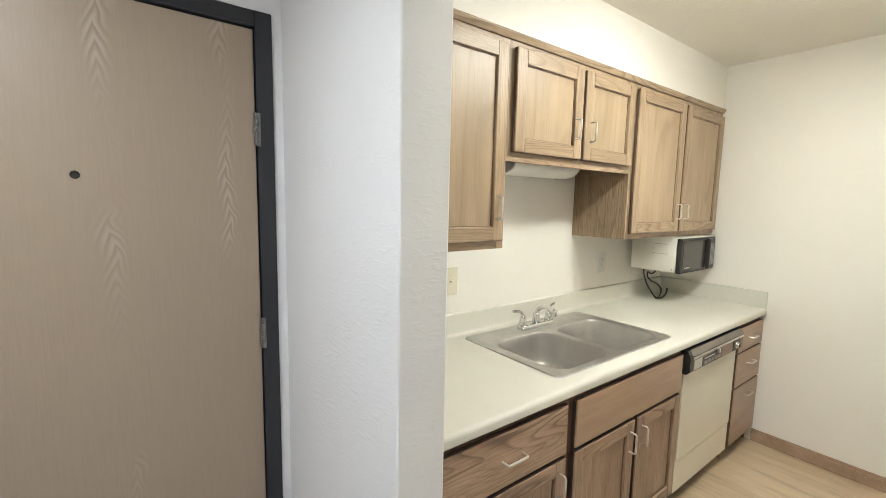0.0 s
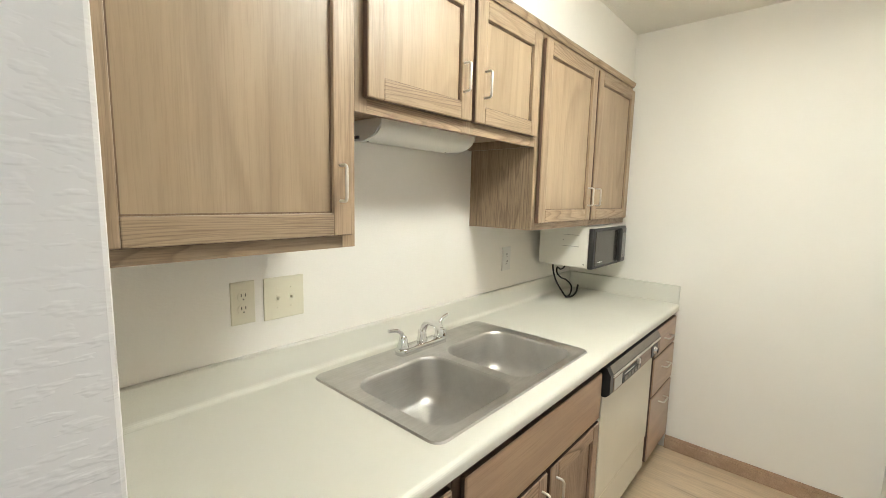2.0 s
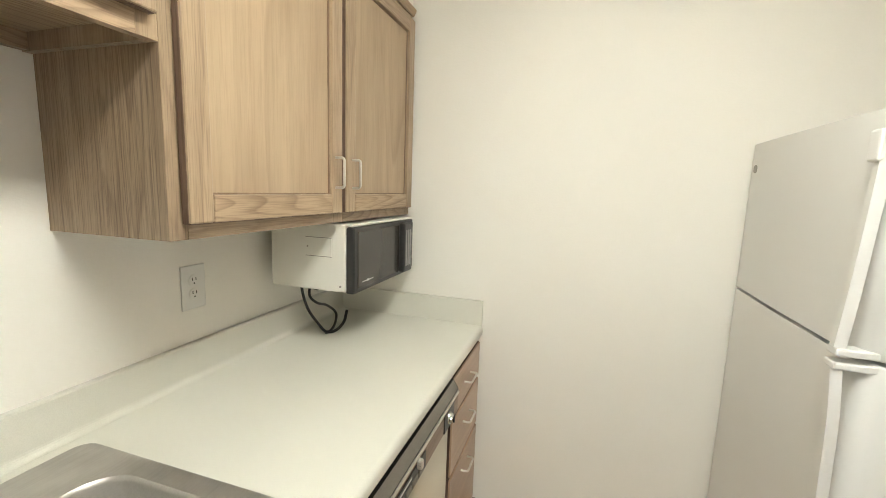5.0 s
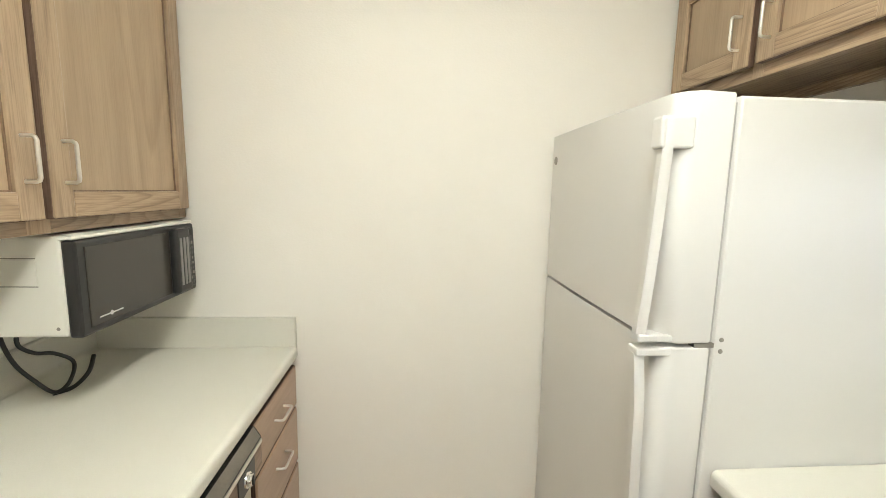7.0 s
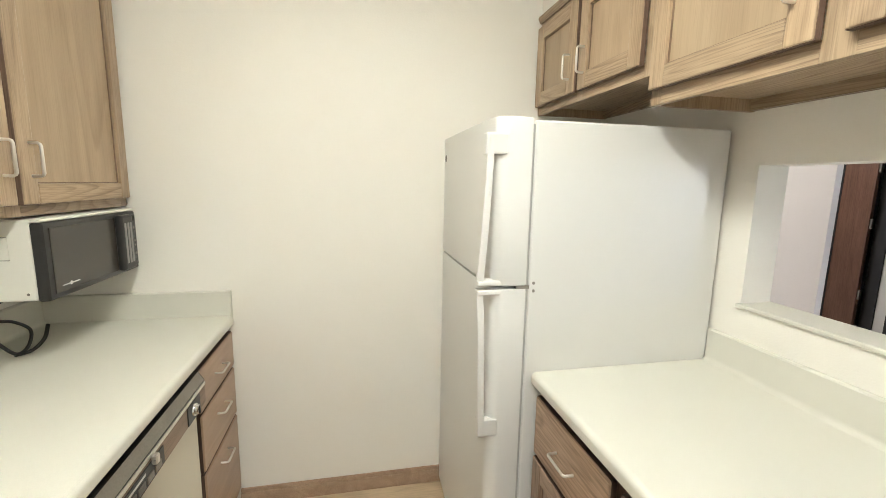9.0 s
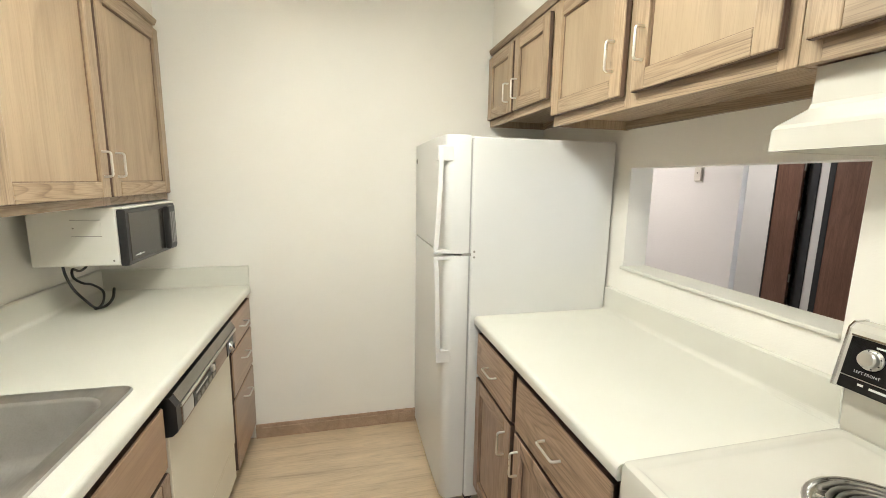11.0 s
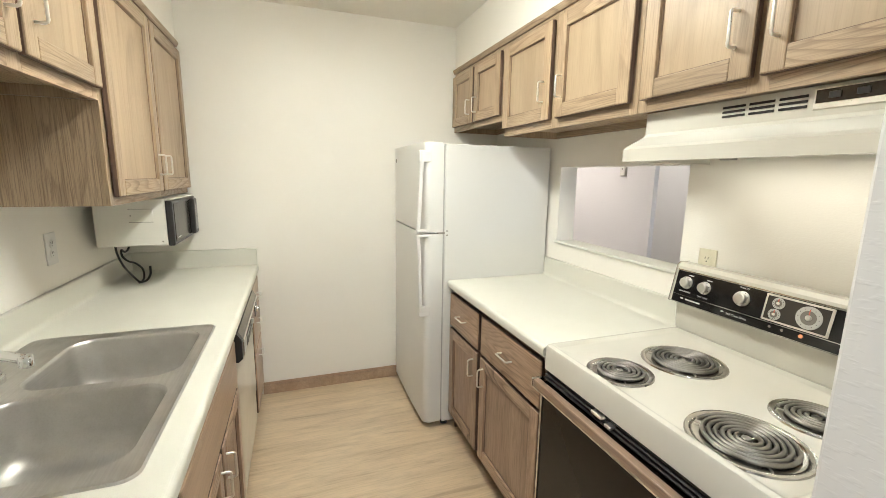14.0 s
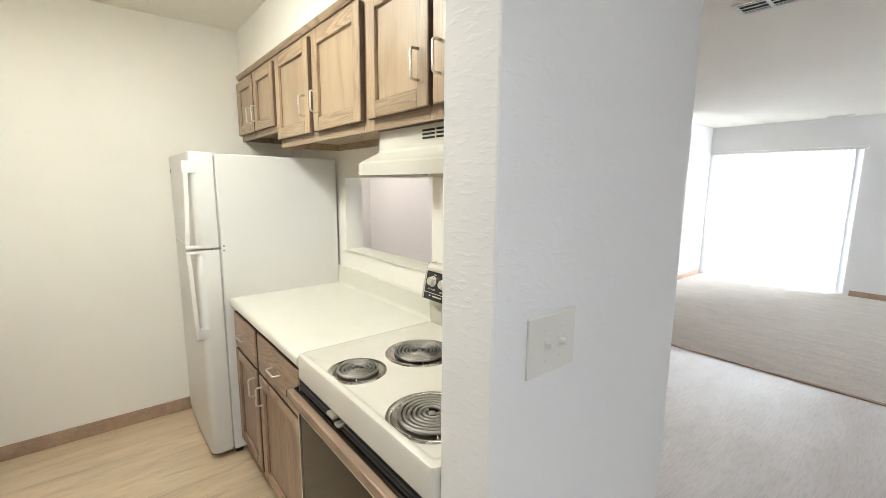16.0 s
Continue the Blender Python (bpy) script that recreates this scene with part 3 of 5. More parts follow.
lens = [(0.045, ZC - 0.026)] + [(0.19 - 0.145 * math.cos(radians(180 * k / 10)), ZC - 0.034 - 0.040 * math.sin(radians(180 * k / 10)) ** 0.6) for k in range(11)] + [(0.335, ZC - 0.026)]
part("diffuser", extrude_x(bmesh.new(), lens, 1.15, 1.94), KITCHENGLOW, lamp, "lit wraparound plastic lens")

# ---- entry door ----
entry = thing("door_entry", -0.40, 1.53, 0, "closed flat wood-veneer entry door in a charcoal metal frame", "door", kind="structure")
leaf = part("door_leaf", boxed(-0.842, 0.078, 1.502, 1.546, 0.012, 2.150, bevel=0.002), ENTRY, entry)
bm = bmesh.new()
for x0, x1 in ((0.083, 0.140), (-0.905, -0.848)):
    extrude_z(bm, [(x0, 1.490), (x1, 1.490), (x1, 1.60), (x0, 1.60)], 0, 2.212)
part("door_frame", bm, DARKFRAME, entry, "charcoal painted metal jambs")
part("door_frame", boxed(-0.848, 0.083, 1.490, 1.60, 2.156, 2.212, bevel=0.003), DARKFRAME, entry)
part("door_stop", boxed(0.068, 0.083, 1.550, 1.60, 0, 2.156), DARKFRAME, entry)
for z in (0.28, 1.04, 1.80):
    h = part("hinge", boxed(0.070, 0.092, 1.484, 1.4895, z - 0.06, z + 0.06, bevel=0.001), DARKHINGE, entry, "dark bronze butt hinge")
    bm = bmesh.new()
    for k in range(5):
        z0 = z - 0.06 + 0.024 * k
        lathe(bm, [(0.0065, z0 + 0.001), (0.0072, z0 + 0.002), (0.0072, z0 + 0.022), (0.0065, z0 + 0.023)], pose(0.0805, 1.488, 0), 12)
    shaded(part("knuckle", bm, DARKHINGE, h))
peep = part("peephole", lathe(bmesh.new(), [(0.012, 0), (0.012, 0.004), (0.009, 0.006), (0.006, 0.003)], pose(-0.432, 1.502, 1.612, 90, 0, 0), 18), DARKGAP, leaf, "small dark door viewer")

# ---- doorway beyond the dining room ----
inner = thing("door_hallway", 4.44, -5.0, 0, "brown wooden hallway door ajar in a black frame", "door", kind="structure")
part("door_frame", boxed(4.702, 4.716, -5.13, -4.985, 0, 2.10), DARKFRAME, inner)
part("door_frame", boxed(4.229, 4.30, -5.13, -4.985, 0, 2.10), DARKFRAME, inner)
part("door_frame", boxed(4.30, 4.702, -5.13, -4.985, 2.05, 2.10), DARKFRAME, inner)
part("door_leaf", boxed(4.41, 4.701, -5.035, -4.995, 0.01, 2.05), BROWN, inner)
part("door_panel", boxed(4.30, 4.41, -5.115, -5.075, 0.01, 2.05), BLACK, inner)
closet = thing("door_closet", 3.90, -5.0, 0, "closed white door in a black frame along the hallway", "door", kind="structure")
part("door_frame", boxed(4.07, 4.13, -5.0, -4.985, 0, 2.10), DARKFRAME, closet)
part("door_frame", boxed(3.40, 3.46, -5.0, -4.985, 0, 2.10), DARKFRAME, closet)
part("door_leaf", boxed(3.46, 4.07, -4.999, -4.990, 0.01, 2.10), BROWN, closet)
for z in (0.4, 1.15, 1.72):
    part("hinge", boxed(4.392, 4.4095, -5.03, -5.005, z - 0.05, z + 0.05), HINGE, inner)


def plate(x, y, z, w, h, face, kind, label, category, mat):
    """A wall plate. face: the direction that it looks in, as a unit (x, y)."""
    p = thing(category.replace(" ", "_"), x, y, z, label, category)
    fx, fy = face
    turn = math.degrees(math.atan2(fx, -fy))
    m = pose(x, y, z, 0, 0, turn)

    def placed(bm):
        bm.transform(m)
        return bm

    part("plate", placed(boxed(-w / 2, w / 2, -0.006, 0, -h / 2, h / 2, bevel=0.0025, segments=2)), mat, p)
    if kind == "outlet":
        for s in (-1, 1):
            face_bm = placed(lathe(bmesh.new(), [(0.017, 0), (0.017, 0.002)], pose(0, -0.006, s * 0.0195, 90, 0, 0), 20))
            socket = part("socket", face_bm, mat, p)
            for dx in (-0.006, 0.006):
                part("slot", placed(boxed(dx - 0.0012, dx + 0.0012, -0.0085, -0.0075, s * 0.0195, s * 0.0195 + 0.009)), DARKGAP, socket)
            part("slot", placed(boxed(-0.002, 0.002, -0.0085, -0.0075, s * 0.0195 - 0.010, s * 0.0195 - 0.006)), DARKGAP, socket)
    elif kind == "blank":
        part("cover", placed(boxed(-w * 0.40, w * 0.40, -0.024, -0.006, -h * 0.43, h * 0.43, bevel=0.003)), mat, p)
        part("lever", placed(boxed(-0.006, 0.006, -0.027, -0.0242, 0.004, 0.018, bevel=0.001)), BUTTON, p, "small dark lever")
    else:
        n = 2 if kind == "double" else 1
        for k in range(n):
            dx = 0.046 * (k - (n - 1) / 2)
            part("slot", placed(boxed(dx - 0.005, dx + 0.005, -0.0072, -0.006, -0.012, 0.012)), mat, p)
            t = boxed(dx - 0.004, dx + 0.004, -0.020, -0.006, -0.004, 0.005, bevel=0.001)
            part("toggle", placed(t), mat, p)
            for sz in (-0.03, 0.03):
                part("screw", placed(lathe(bmesh.new(), [(0.003, 0), (0.0025, 0.0012)], pose(dx, -0.006, sz, 90, 0, 0), 10)), mat, p)
    return p


plate(0.750, YL, 1.180, 0.072, 0.130, (0, -1), "outlet", "ivory duplex outlet on the wall above the counter", "wall outlet", IVORY)
plate(0.880, YL, 1.177, 0.135, 0.135, (0, -1), "double", "ivory double toggle switch above the counter", "light switch", IVORY)
plate(2.166, YL, 1.178, 0.080, 0.130, (0, -1), "outlet", "off-white duplex outlet beside the microwave", "wall outlet", WHITEPLASTIC)
plate(1.190, YR, 1.182, 0.072, 0.115, (0, 1), "outlet", "ivory outlet above the range backguard", "wall outlet", IVORY)
plate(0.314, -0.525, 1.213, 0.150, 0.120, (-1, 0), "double", "off-white double toggle switch plate on the wall end", "light switch", SWITCHWHITE)
plate(3.60, -2.77, 1.575, 0.085, 0.125, (0, 1), "blank", "white thermostat on the dining wall", "thermostat", SWITCHWHITE)
plate(0.52, YF, 1.12, 0.075, 0.115, (0, 1), "single", "white switch plate beside the patio door", "light switch", WHITEPLASTIC)

# ---- cabinets ----
def pull(parent, x, y, z, d, upright=True, length=0.088):
    """A bent wire pull that stands off the face towards d."""
    h, o = length / 2, 0.028 * d
    pts = []
    for a in (-1, 1):
        leg = [(a * h, 0), (a * h, o * 0.75), (a * (h - 0.003), o * 0.93), (a * (h - 0.008), o)]
        pts += leg if a < 0 else leg[::-1]
    line = [(x, y + q, z + p) if upright else (x + p, y + q, z) for p, q in pts]
    return shaded(part("handle", tube(bmesh.new(), line, 0.0042, 8), NICKEL, parent, "satin nickel wire pull"), 60)


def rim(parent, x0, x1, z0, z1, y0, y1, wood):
    """The routed edge round a door or drawer front, with shade painted in."""
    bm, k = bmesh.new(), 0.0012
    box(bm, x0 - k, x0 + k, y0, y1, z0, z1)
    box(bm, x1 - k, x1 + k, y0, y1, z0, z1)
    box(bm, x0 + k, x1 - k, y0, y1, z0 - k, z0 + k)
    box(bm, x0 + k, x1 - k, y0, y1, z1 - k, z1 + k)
    part("edge", bm, wood[4], parent, "routed edge with its shade in the colour")


def shaker_door(cabinet, x0, x1, z0, z1, y, d, pull_at=None, wood=UPPER):
    """A framed oak door on the face y that looks towards d."""
    y = y + 0.005 * d
    t, w = 0.020 * d, 0.056
    a, b = sorted((y + 0.0006 * d, y + t))
    door = part("door", boxed(x0 + w - 0.006, x1 - w + 0.006, *sorted((y + 0.001 * d, y + 0.007 * d)), z0 + w - 0.006, z1 - w + 0.006), wood[3], cabinet)
    for p, q in ((x0, x0 + w), (x1 - w, x1)):
        part("stile", boxed(p, q, a, b, z0, z1, bevel=0.0035, segments=2), wood[0], door)
    for p, q in ((z0, z0 + w), (z1 - w, z1)):
        part("rail", boxed(x0 + w, x1 - w, a, b - 0.0004 * (d > 0), p, q, bevel=0.003, segments=2), wood[1], door)
    bead = bmesh.new()
    e0, e1 = sorted((y + 0.007 * d, y + 0.010 * d))
    for p, q, r, s in ((x0 + w, x0 + w + 0.004, z0 + w, z1 - w), (x1 - w - 0.004, x1 - w, z0 + w, z1 - w), (x0 + w + 0.004, x1 - w - 0.004, z0 + w, z0 + w + 0.004), (x0 + w + 0.004, x1 - w - 0.004, z1 - w - 0.004, z1 - w)):
        box(bead, p, q, e0, e1, r, s)
    part("bead", bead, wood[2], door)
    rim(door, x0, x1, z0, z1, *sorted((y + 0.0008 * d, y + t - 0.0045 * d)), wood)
    if pull_at:
        pull(door, pull_at[0], y + t, pull_at[1], d)
    return door


def slab_drawer(cabinet, x0, x1, z0, z1, y, d, with_pull=True, wood=LOWER):
    y = y + 0.005 * d
    a, b = sorted((y + 0.0006 * d, y + 0.019 * d))
    front = part("drawer_front", boxed(x0, x1, a, b, z0, z1, bevel=0.005, segments=2), wood[1], cabinet)
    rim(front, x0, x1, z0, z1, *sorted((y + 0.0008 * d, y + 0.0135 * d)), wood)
    if with_pull:
        pull(front, (x0 + x1) / 2, y + 0.019 * d, (z0 + z1) / 2, d, False, 0.092)
    return front


def wall_cabinet(x0, x1, z0, z1, y, back, d, label, stiles, group):
    """An upper cabinet: sides, recessed bottom, back rail and face frame on the plane y."""
    cab = thing("wall_cabinet", (x0 + x1) / 2, (y + back) / 2, z0, label, "cabinet", group)
    i, o = sorted((y - 0.019 * d, back))
    for p, q in ((x0 + 0.001, x0 + 0.016), (x1 - 0.016, x1 - 0.001)):
        part("side_panel", boxed(p, q, i, o, z0, z1), OAK_SIDE if z1 - z0 > 0.8 else OAK_V, cab)
    part("bottom", boxed(x0 + 0.016, x1 - 0.016, i + 0.001, o - 0.001, z0 + 0.035, z0 + 0.047), OAK_H, cab)
    part("top", boxed(x0 + 0.016, x1 - 0.016, i + 0.001, o - 0.001, z1 - 0.012, z1 - 0.001), OAK_H, cab)
    r0, r1 = sorted((back, back + 0.018 * d))
    part("hanging_rail", boxed(x0 + 0.016, x1 - 0.016, r0, r1, z0 + 0.002, z0 + 0.035), OAK_H, cab)
    f0, f1 = sorted((y, y - 0.019 * d))
    for p, q in stiles:
        part("stile", boxed(p, q, f0, f1, z0, z1, bevel=0.001), OAK_V, cab)
    edges = sorted(stiles)
    for (_, p), (q, _) in zip(edges, edges[1:]):
        part("rail", boxed(p, q, f0, f1, z0, z0 + 0.042), OAK_H, cab)
        part("rail", boxed(p, q, f0, f1, z1 - 0.042, z1), OAK_H, cab)
    return cab


def base_cabinet(x0, x1, y, back, d, label, stiles, rails, group):
    cab = thing("base_cabinet", (x0 + x1) / 2, (y + back) / 2, 0, label, "cabinet", group)
    i, o = sorted((y - 0.019 * d, back))
    for p, q in ((x0 + 0.001, x0 + 0.016), (x1 - 0.016, x1 - 0.001)):
        part("side_panel", boxed(p, q, i, o, 0.0, 0.868), BASE_V, cab)
    part("bottom", boxed(x0 + 0.016, x1 - 0.016, i + 0.001, o, 0.09, 0.104), BASE_H, cab)
    k0, k1 = sorted((y - 0.07 * d, y - 0.085 * d))
    part("toe_kick", boxed(x0 + 0.016, x1 - 0.016, k0, k1, 0, 0.09), BLACK, cab, "dark toe kick")
    f0, f1 = sorted((y, y - 0.019 * d))
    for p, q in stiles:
        part("stile", boxed(p, q, f0, f1, 0.09, 0.868, bevel=0.001), SHADED_FRAME_V, cab)
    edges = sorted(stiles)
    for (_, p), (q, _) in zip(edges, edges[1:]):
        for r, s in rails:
            part("rail", boxed(p, q, f0, f1, r, s), SHADED_FRAME_H, cab)
    return cab


ZT, UZ = 2.205, 1.370
FL, FR = 1.050, -0.656              # face frame planes of the uppers
UL, UR = "sink wall cabinets", "range wall cabinets"
ca = wall_cabinet(0.32, 0.912, UZ, ZT, FL, YL, -1, "light oak wall cabinet with one framed door", [(0.32, 0.362), (0.872, 0.912)], UL)
shaker_door(ca, 0.345, 0.888, UZ + 0.035, ZT - 0.045, FL, -1, (0.850, 1.535))
cb = wall_cabinet(0.912, 1.833, 1.722, ZT, FL, YL, -1, "short light oak wall cabinet over the sink with two framed doors", [(0.912, 0.952), (1.352, 1.412), (1.793, 1.833)], UL)
shaker_door(cb, 0.937, 1.372, 1.760, ZT - 0.045, FL, -1, (1.325, 1.890))
shaker_door(cb, 1.392, 1.815, 1.760, ZT - 0.045, FL, -1, (1.440, 1.890))
cc = wall_cabinet(1.833, 2.978, UZ, ZT, FL, YL, -1, "tall light oak wall cabinet with two framed doors above the microwave", [(1.833, 1.873), (2.375, 2.435), (2.938, 2.978)], UL)
shaker_door(cc, 1.858, 2.395, UZ + 0.032, ZT - 0.045, FL, -1, (2.358, 1.522))
shaker_door(cc, 2.418, 2.955, UZ + 0.032, ZT - 0.045, FL, -1, (2.455, 1.522))
cd = wall_cabinet(2.205, 2.978, 1.795, ZT, FR, YR, 1, "small light oak wall cabinet above the refrigerator", [(2.205, 2.245), (2.585, 2.625), (2.938, 2.978)], UR)
shaker_door(cd, 2.618, 2.960, 1.828, ZT - 0.045, FR, 1, (2.655, 1.925))
shaker_door(cd, 2.240, 2.590, 1.828, ZT - 0.045, FR, 1, (2.550, 1.925))
ce = wall_cabinet(1.245, 2.203, 1.708, ZT, FR, YR, 1, "light oak wall cabinet with two framed doors above the pass-through", [(1.245, 1.285), (1.695, 1.755), (2.163, 2.203)], UR)
shaker_door(ce, 1.752, 2.188, 1.747, ZT - 0.045, FR, 1, (1.795, 1.870))
shaker_door(ce, 1.270, 1.702, 1.747, ZT - 0.045, FR, 1, (1.660, 1.870))
cf = wall_cabinet(0.457, 1.243, 1.708, ZT, FR, YR, 1, "light oak wall cabinet above the range hood", [(0.457, 0.497), (0.822, 0.878), (1.203, 1.243)], UR)
shaker_door(cf, 0.860, 1.218, 1.747, ZT - 0.045, FR, 1, (0.905, 1.870))
shaker_door(cf, 0.480, 0.835, 1.747, ZT - 0.045, FR, 1, (0.800, 1.870))


def crown(x0, x1, y, d, label):
    prof = [(y, 2.188), (y + 0.008 * d, 2.188), (y + 0.011 * d, 2.193), (y + 0.016 * d, 2.203), (y + 0.018 * d, 2.208), (y + 0.018 * d, 2.214), (y, 2.214)]
    ob = structure("trim", extrude_x(bmesh.new(), prof, x0, x1), OAK_H, label, "trim")
    return ob


crown(0.322, 2.978, FL - 0.0005, -1, "light oak moulding under the soffit of the sink wall")
crown(0.459, 2.978, FR + 0.0005, 1, "light oak moulding under the soffit of the range wall")

BL, BR = 0.718, -0.388              # face planes of the base cabinets
LOW = [(0.09, 0.125), (0.632, 0.662), (0.828, 0.868)]
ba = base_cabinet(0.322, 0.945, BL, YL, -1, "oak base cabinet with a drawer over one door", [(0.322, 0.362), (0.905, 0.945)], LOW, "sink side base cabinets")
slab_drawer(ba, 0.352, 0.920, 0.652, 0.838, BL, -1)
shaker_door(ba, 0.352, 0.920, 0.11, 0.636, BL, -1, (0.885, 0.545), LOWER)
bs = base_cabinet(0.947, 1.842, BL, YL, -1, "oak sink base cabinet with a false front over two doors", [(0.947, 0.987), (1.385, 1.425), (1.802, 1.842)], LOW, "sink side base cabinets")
slab_drawer(bs, 0.972, 1.824, 0.652, 0.838, BL, -1, False, (BASE_V, BASE_PLAIN, BASE_BEAD_SHADE, BASE_P, BASE_RIM_SHADE))
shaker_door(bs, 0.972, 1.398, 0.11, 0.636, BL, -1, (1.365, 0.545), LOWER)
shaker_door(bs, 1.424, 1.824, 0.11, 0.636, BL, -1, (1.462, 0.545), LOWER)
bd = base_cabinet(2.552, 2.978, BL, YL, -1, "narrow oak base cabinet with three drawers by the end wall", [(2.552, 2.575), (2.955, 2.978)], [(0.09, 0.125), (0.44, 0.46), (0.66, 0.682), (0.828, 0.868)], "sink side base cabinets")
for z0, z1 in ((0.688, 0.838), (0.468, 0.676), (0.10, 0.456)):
    f = slab_drawer(bd, 2.562, 2.966, z0, z1, BL, -1, False, (BASE_V, BASE_PLAIN, BASE_BEAD_SHADE, BASE_P, BASE_RIM_SHADE))
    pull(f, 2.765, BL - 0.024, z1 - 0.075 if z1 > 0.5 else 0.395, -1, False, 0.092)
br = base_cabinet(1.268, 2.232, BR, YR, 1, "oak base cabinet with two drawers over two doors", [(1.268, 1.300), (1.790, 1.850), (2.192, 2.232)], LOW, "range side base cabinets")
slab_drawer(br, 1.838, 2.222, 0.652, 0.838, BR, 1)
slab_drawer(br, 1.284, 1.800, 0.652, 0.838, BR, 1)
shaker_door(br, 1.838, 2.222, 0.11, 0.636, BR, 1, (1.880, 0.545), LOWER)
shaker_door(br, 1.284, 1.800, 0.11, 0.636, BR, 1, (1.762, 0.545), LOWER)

# ---- worktops ----
TOP, UND = 0.909, 0.869


def nose(y, d, n=6):
    """The rounded front edge of a worktop, from its top to its underside, as (y, z) pairs."""
    r = 0.016
    out = [(y - d * (r - r * math.sin(radians(90 * k / n))), TOP - r + r * math.cos(radians(90 * k / n))) for k in range(n + 1)]
    return out + [(y, UND + 0.006), (y - d * 0.005, UND)]


def splash(back, d, n=5):
    """Coved backsplash profile, from the worktop up to its top and down the wall."""
    t, r = 0.020, 0.016
    out = [(back + d * (t + r - r * math.sin(radians(90 * k / n))), TOP + r - r * math.cos(radians(90 * k / n))) for k in range(n + 1)]
    return out + [(back + d * t, 1.012), (back + d * (t - 0.004), 1.016), (back + d * 0.001, 1.016)]


left_top = thing("countertop", 1.65, 1.03, UND, "cream laminate worktop with a rounded edge and low backsplash", "countertop")
bm = bmesh.new()
extrude_x(bm, [(0.765, TOP)] + nose(0.684, -1) + [(0.765, UND)], 0.342, 2.958)
box(bm, 0.342, 0.965, 0.765, 1.300, UND, TOP)
box(bm, 1.805, 2.958, 0.765, 1.300, UND, TOP)
box(bm, 0.342, 2.958, 1.300, 1.348, UND, TOP)
part("worktop", bm, LAMINATE, left_top)
part("backsplash", extrude_x(bmesh.new(), splash(YL, -1) + [(YL - 0.001, UND), (1.349, UND)], 0.342, 2.958), LAMINATE, left_top, "low coved backsplash")
part("end_splash", boxed(0.321, 0.342, 0.690, 1.384, UND, 1.016, bevel=0.003), LAMINATE, left_top)
part("end_splash", boxed(2.958, 2.979, 0.690, 1.384, UND, 1.016, bevel=0.003), LAMINATE, left_top)
right_top = thing("countertop", 1.75, -0.68, UND, "cream laminate worktop between the range and the refrigerator", "countertop")
part("worktop", extrude_x(bmesh.new(), [(-0.963, TOP), (-0.60, TOP)] + nose(-0.352, 1) + [(-0.963, UND)], 1.258, 2.238), LAMINATE, right_top)
part("backsplash", extrude_x(bmesh.new(), splash(YR, 1) + [(YR + 0.001, UND), (-0.964, UND)], 1.258, 2.238), LAMINATE, right_top, "low coved backsplash")

# ---- sink ----
sink = thing("sink", 1.385, 1.035, 0.91, "double-bowl stainless steel drop-in sink with worn brushed finish", "sink")


def loop(bm, pts, z):
    return [bm.verts.new((x, y, z)) for x, y in pts]


def bridge(bm, a, b):
    n = len(a)
    return [bm.faces.new((a[k], a[(k + 1) % n], b[(k + 1) % n], b[k])) for k in range(n)]


SX0, SX1, SY0, SY1 = 0.932, 1.828, 0.752, 1.316
BOWLS = ((0.988, 1.362, 0.790, 1.180), (1.404, 1.782, 0.790, 1.180))
bm = bmesh.new()
zd = TOP + 0.006
outer0 = loop(bm, round_rect(SX0, SX1, SY0, SY1, 0.035), TOP + 0.0008)
outer1 = loop(bm, round_rect(SX0 + 0.004, SX1 - 0.004, SY0 + 0.004, SY1 - 0.004, 0.033), zd)
outer2 = loop(bm, round_rect(SX0 + 0.016, SX1 - 0.016, SY0 + 0.016, SY1 - 0.016, 0.028), zd - 0.003)
bridge(bm, outer0, outer1)
bridge(bm, outer1, outer2)
rims = [loop(bm, round_rect(x0, x1, y0, y1, 0.075, 8), zd - 0.003) for x0, x1, y0, y1 in BOWLS]
edges = []
for ring in [outer2] + rims:
    for k in range(len(ring)):
        edges.append(bm.edges.get((ring[k], ring[(k + 1) % len(ring)])) or bm.edges.new((ring[k], ring[(k + 1) % len(ring)])))
bmesh.ops.triangle_fill(bm, edges=edges, use_beauty=True, use_dissolve=False)
shaded(part("deck", bm, STEEL, sink), 40)
for x0, x1, y0, y1 in BOWLS:
    bm = bmesh.new()
    prev = None
    for inset, depth, r in ((0, 0, 0.075), (0.003, 0.003, 0.073), (0.006, 0.010, 0.072), (0.012, 0.11, 0.068), (0.016, 0.140, 0.066), (0.026, 0.158, 0.060), (0.045, 0.170, 0.05), (0.075, 0.175, 0.04)):
        ring = loop(bm, round_rect(x0 + inset, x1 - inset, y0 + inset, y1 - inset, r, 8), zd - 0.003 - depth)
        if prev:
            bridge(bm, prev, ring)
        prev = ring
    bm.faces.new(prev)
    shaded(part("bowl", bm, STEEL, sink), 50)
    cx, cy, zb = (x0 + x1) / 2, (y0 + y1) / 2, zd - 0.178
    drain = part("drain", lathe(bmesh.new(), [(0.057, 0.0006), (0.055, 0.004), (0.044, 0.003), (0.040, 0.0008)], pose(cx, cy, zb), 32), CHROME, sink, "chrome drain ring")
    shaded(drain, 40)
    part("strainer", lathe(bmesh.new(), [(0.038, 0.0012), (0.036, 0.0022), (0.012, 0.0022), (0.010, 0.006)], pose(cx, cy, zb), 24), DARKGAP, drain)

